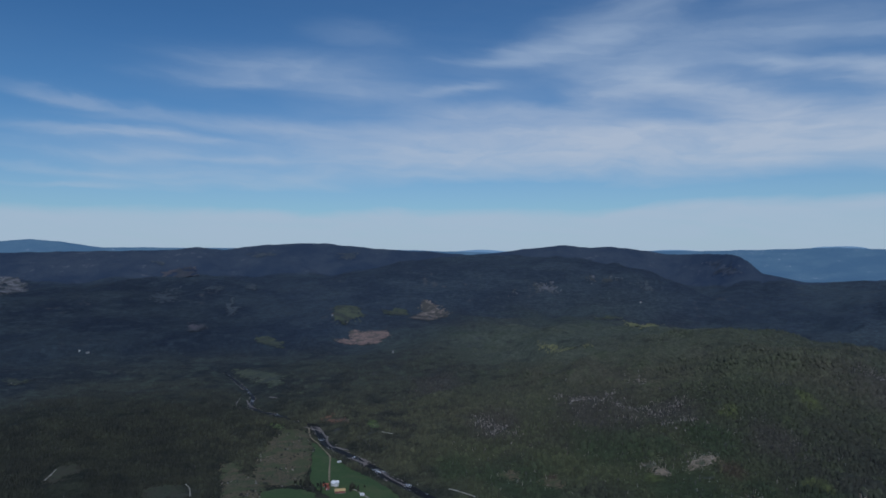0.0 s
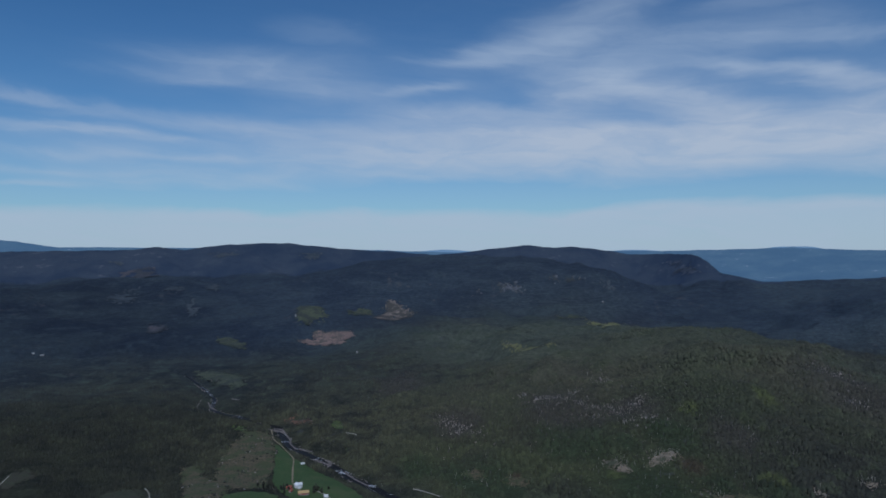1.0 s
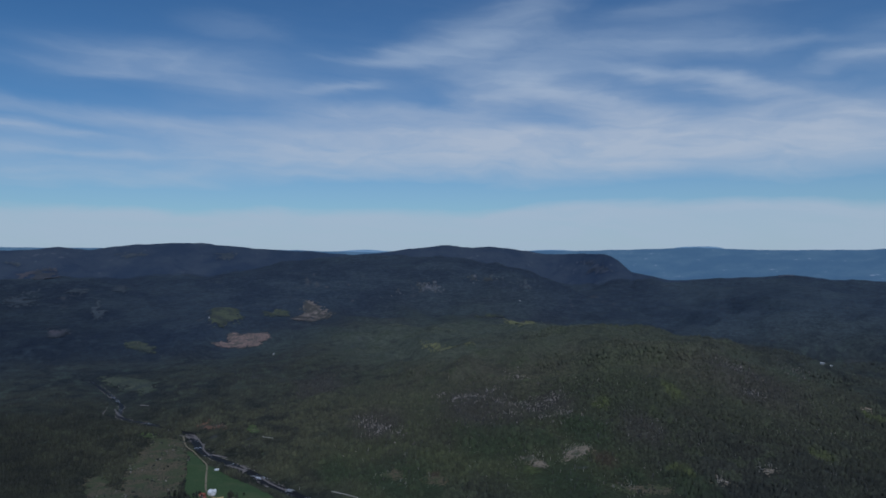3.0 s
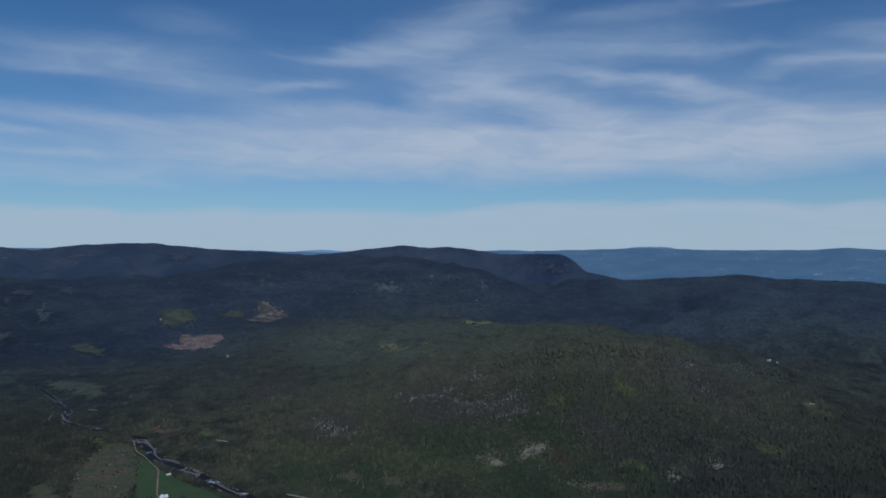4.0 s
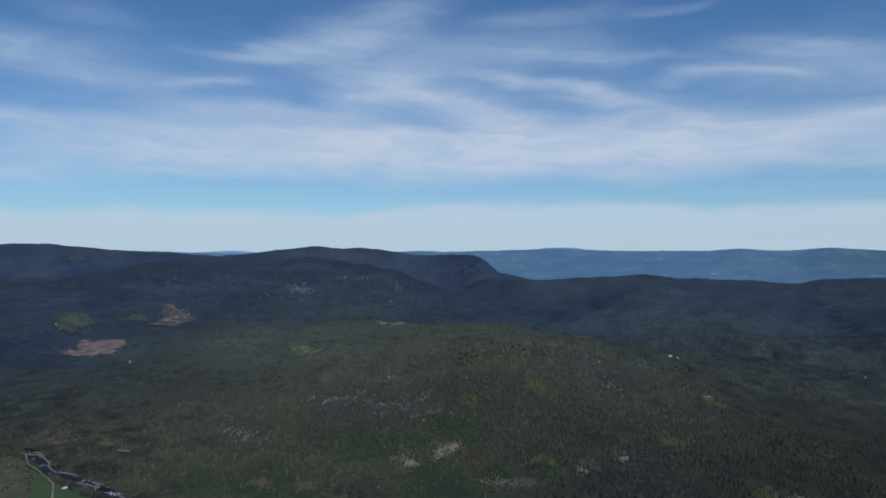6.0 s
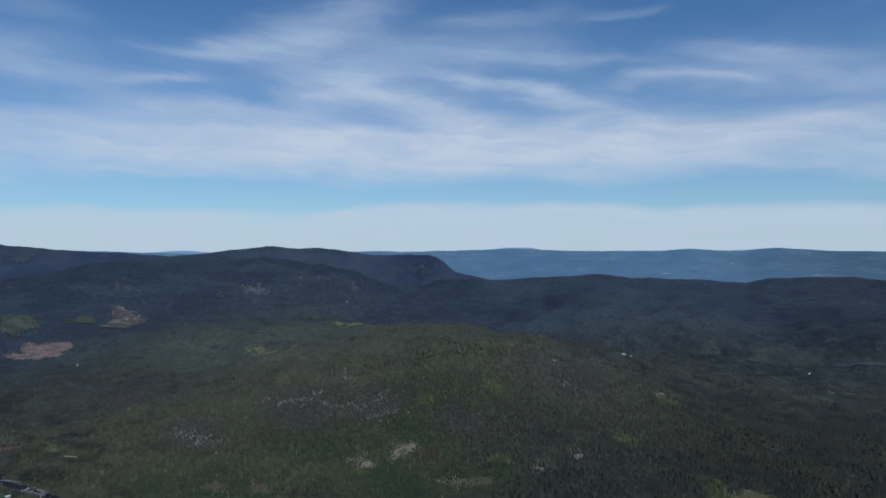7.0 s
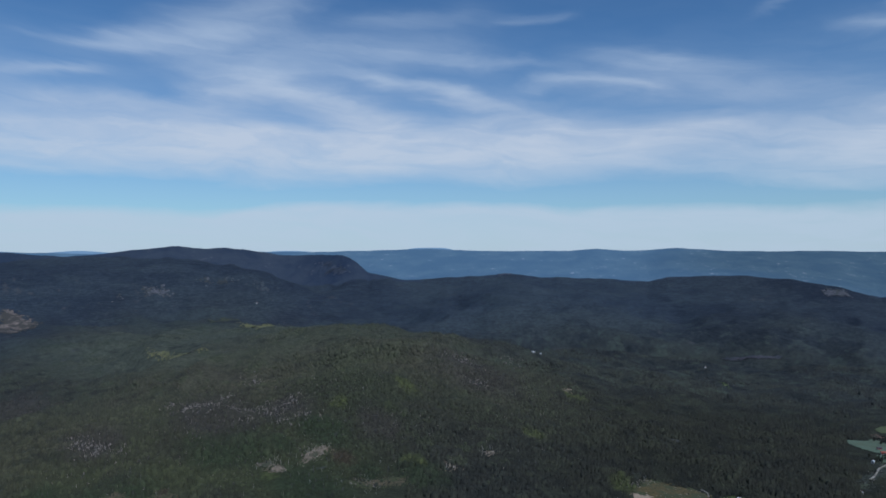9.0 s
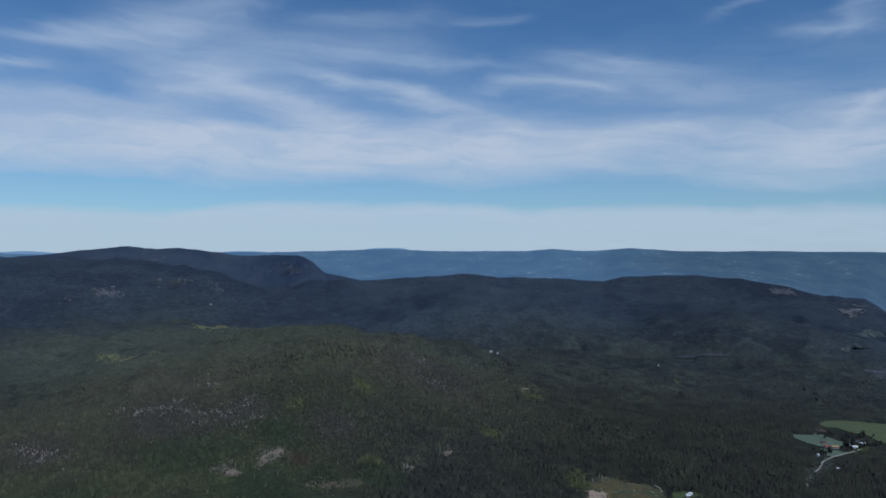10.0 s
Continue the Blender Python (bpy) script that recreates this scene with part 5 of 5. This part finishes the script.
# the river farm
house("farmhouse", "white wooden farmhouse with a cross wing and pale roof", -151, 1000, 28, 10, 5, 4.2, 2.2, WHITE, LIGHT_ROOF, wing=(2.6, 5.6), windows=4)
house("barn", "long red barn with an ochre roof", -140, 973, 14, 14, 6.5, 2.8, 2.2, RED, OCHRE, windows=5, chimney=False, category="barn")
house("shed", "small red shed with a red tiled roof", -162, 993, -12, 7, 5, 2.8, 1.8, RED, RED_ROOF, windows=2, chimney=False, category="shed")
house("shed", "red storehouse with a red tiled roof", -158, 981, 70, 5, 4, 2.2, 1.4, RED, RED_ROOF, windows=1, chimney=False, category="shed")
house("cottage", "small white cottage with a light roof", -109, 966, 10, 5, 3.5, 2.0, 1.6, WHITE, LIGHT_ROOF, windows=2)
house("shed", "white field shed with a light roof", -163, 1124, 35, 6, 3, 1.5, 0.9, WHITE, LIGHT_ROOF, windows=1, chimney=False, category="shed")
# the valley farm
house("farmhouse", "white wooden farmhouse with a light roof", 1249, 641, -50, 6.5, 5, 3.2, 1.8, WHITE, LIGHT_ROOF, windows=3)
house("farmhouse", "white wooden house with a dark tiled roof", 1293, 647, 30, 6.5, 5, 3.2, 1.8, WHITE, DARK_ROOF, windows=3)
house("farmhouse", "low white house with a light roof", 1248, 629, -40, 7.5, 4.5, 2.4, 1.5, WHITE, LIGHT_ROOF, windows=4)
house("farmhouse", "white house with a light metal roof", 1279, 631, -60, 7.5, 5, 2.6, 1.6, WHITE, LIGHT_ROOF, windows=3)
house("barn", "red barn with a red tiled roof", 1213, 657, -40, 8, 5, 2.4, 1.6, RED, RED_ROOF, windows=3, chimney=False, category="barn")
house("barn", "long low barn with an ochre roof", 1221, 648, -40, 11, 5, 2.2, 1.5, GREY_WOOD, OCHRE, windows=3, chimney=False, category="barn")
house("shed", "dark red weathered shed by the field", 1232, 674, -35, 7, 4.5, 2.4, 1.6, RED, DARK_ROOF, windows=1, chimney=False, category="shed")
house("cottage", "small white cottage at the road bend", 1145, 636, 20, 4.5, 3.5, 2.4, 1.5, WHITE, LIGHT_ROOF, windows=2)
house("cottage", "small white cabin in the forest", 1106, 583, -30, 3.4, 2.8, 2.0, 1.1, WHITE, LIGHT_ROOF, windows=2)
house("cottage", "small grey cabin beside the gravel road", 995, 568, 10, 3.2, 2.6, 1.8, 1.0, GREY_WOOD, GREY_ROOF, windows=1)
# houses further off
house("shed", "low white shed beside the lone white house", 1096, 1416, -35, 4, 2.6, 1.1, 0.6, WHITE, LIGHT_ROOF, windows=2, chimney=False, category="shed")
house("cottage", "tiny white cabin in the wide valley forest", 1603, 1341, 20, 4, 3, 2.0, 1.2, WHITE, LIGHT_ROOF, windows=1)
house("farmhouse", "lone white house behind the wooded hill", 1081, 1425, -35, 7.5, 4, 1.4, 0.9, WHITE, LIGHT_ROOF, windows=4)
house("cottage", "white house with a light roof on a lawn", 815, 627, -45, 5, 3.4, 2.0, 1.2, WHITE, LIGHT_ROOF, windows=3)
house("shed", "grey shed beside the white house", 805, 623, -45, 5, 4, 2.8, 1.8, GREY_WOOD, LIGHT_ROOF, windows=1, chimney=False, category="shed")
house("farmhouse", "white house with a grey roof in the valley forest", -1049, 2067, 15, 5, 4, 2.2, 1.4, WHITE, GREY_ROOF, windows=3)
house("barn", "grey barn in the dark valley forest", -1015, 2047, 10, 9, 4, 1.8, 1.2, GREY_WOOD, GREY_ROOF, windows=4, chimney=False, category="barn")
house("cottage", "small grey cabin in the forest", -149, 2127, 0, 4.5, 4, 2.4, 2.0, GREY_WOOD, GREY_ROOF, windows=2)
house("cottage", "small grey cabin beside a clearing", -392, 2540, 0, 4.5, 4, 2.4, 2.0, GREY_WOOD, GREY_ROOF, windows=2)
house("cottage", "grey cabin beyond the bog on the slope", 764, 2770, 0, 5, 4.5, 2.2, 1.4, GREY_WOOD, GREY_ROOF, windows=2)


# ---- single trees round the farms ----
def single_spruce(x, y, height):
    top = tagged(new("spruce_tree"), "dark green spruce beside the farm", "tree", group="trees round the farms")
    rnd = random.Random(31)
    bm = bmesh.new()
    bmesh.ops.create_cone(bm, segments=7, radius1=0.22, radius2=0.05, depth=height * 0.9, matrix=Matrix.Translation((0, 0, height * 0.45)))
    part("trunk", bm, GREY_WOOD, top, "grey brown trunk")
    bm = bmesh.new()
    for k in range(11):
        low, r = 0.10 + 0.80 * k / 11, 0.2 * (1 - 0.85 * k / 11)
        for i in range(9):
            t, s = math.tau * (i + rnd.random()) / 9, r * rnd.uniform(0.7, 1.2)
            tip = bm.verts.new((s * math.cos(t) * height, s * math.sin(t) * height, (low - 0.03) * height))
            a = bm.verts.new((0, 0, (low + 0.14) * height))
            b, c = (bm.verts.new((s * 0.55 * math.cos(t + o) * height, s * 0.55 * math.sin(t + o) * height, (low + 0.02) * height)) for o in (-0.55, 0.55))
            bm.faces.new((a, b, tip))
            bm.faces.new((a, tip, c))
    part("crown", bm, SPRUCE, top)
    top.matrix_basis = pose(x, y, float(land(x, y)))
    return top


def single_birch(x, y, height):
    top = tagged(new("birch_tree"), "light green birch with a pale trunk beside the farm", "tree", group="trees round the farms")
    rnd = random.Random(37)
    bm = bmesh.new()
    bmesh.ops.create_cone(bm, segments=7, radius1=0.2, radius2=0.05, depth=height * 0.75, matrix=Matrix.Translation((0, 0, height * 0.375)))
    part("trunk", bm, BARK, top, "pale birch trunk")
    for i in range(4):
        t = 1.6 * i + 0.4
        bm = bmesh.new()
        bmesh.ops.create_cone(bm, segments=5, radius1=0.09, radius2=0.02, depth=height * 0.35,
                              matrix=Matrix.Translation((0.10 * height * math.cos(t), 0.10 * height * math.sin(t), height * (0.5 + 0.05 * i))) @ pose(0, 0, 0, 0, 38, math.degrees(t)))
        part("limb", bm, BARK, top)
    bm = bmesh.new()
    for _ in range(230):
        u = Vector((rnd.gauss(0, 1), rnd.gauss(0, 1), rnd.gauss(0, 1))).normalized() * (rnd.random() ** 0.4)
        c = Vector((u.x * 0.25, u.y * 0.25, 0.63 + u.z * 0.35)) * height
        s = height * rnd.uniform(0.03, 0.06)
        q = Euler((rnd.uniform(0, 6.3), rnd.uniform(0, 6.3), rnd.uniform(0, 6.3))).to_matrix()
        vs = [bm.verts.new(c + q @ Vector(p) * s) for p in ((-1, -0.6, 0), (1, -0.6, 0.2), (0.7, 0.8, 0), (-0.8, 0.7, 0.3))]
        bm.faces.new(vs)
    part("crown", bm, BIRCH, top)
    top.matrix_basis = pose(x, y, float(land(x, y)))
    return top


def make_farm_trees():
    rnd = random.Random(41)
    spruce, birch = single_spruce(-126, 991, 12.0), single_birch(-122, 986, 9.0)
    for cx, cy, reach, n in ((-120, 985, 12, 7), (-176, 985, 12, 7), (-190, 1000, 12, 8), (1268, 648, 16, 10), (1240, 640, 10, 8), (1290, 625, 16, 8), (1262, 624, 10, 9), (1300, 690, 30, 16), (1330, 665, 22, 14), (1190, 640, 8, 5), (1160, 640, 10, 6), (820, 640, 14, 6)):
        for _ in range(n):
            x, y = cx + rnd.gauss(0, reach * 0.6), cy + rnd.gauss(0, reach * 0.45)
            base = spruce if rnd.random() < 0.45 else birch
            made = copy_thing(base, pose(x, y, float(land(x, y)), 0, 0, rnd.uniform(0, 360)))
            k = rnd.uniform(0.65, 1.15)
            made.scale = (k, k, k * rnd.uniform(0.9, 1.15))


make_farm_trees()
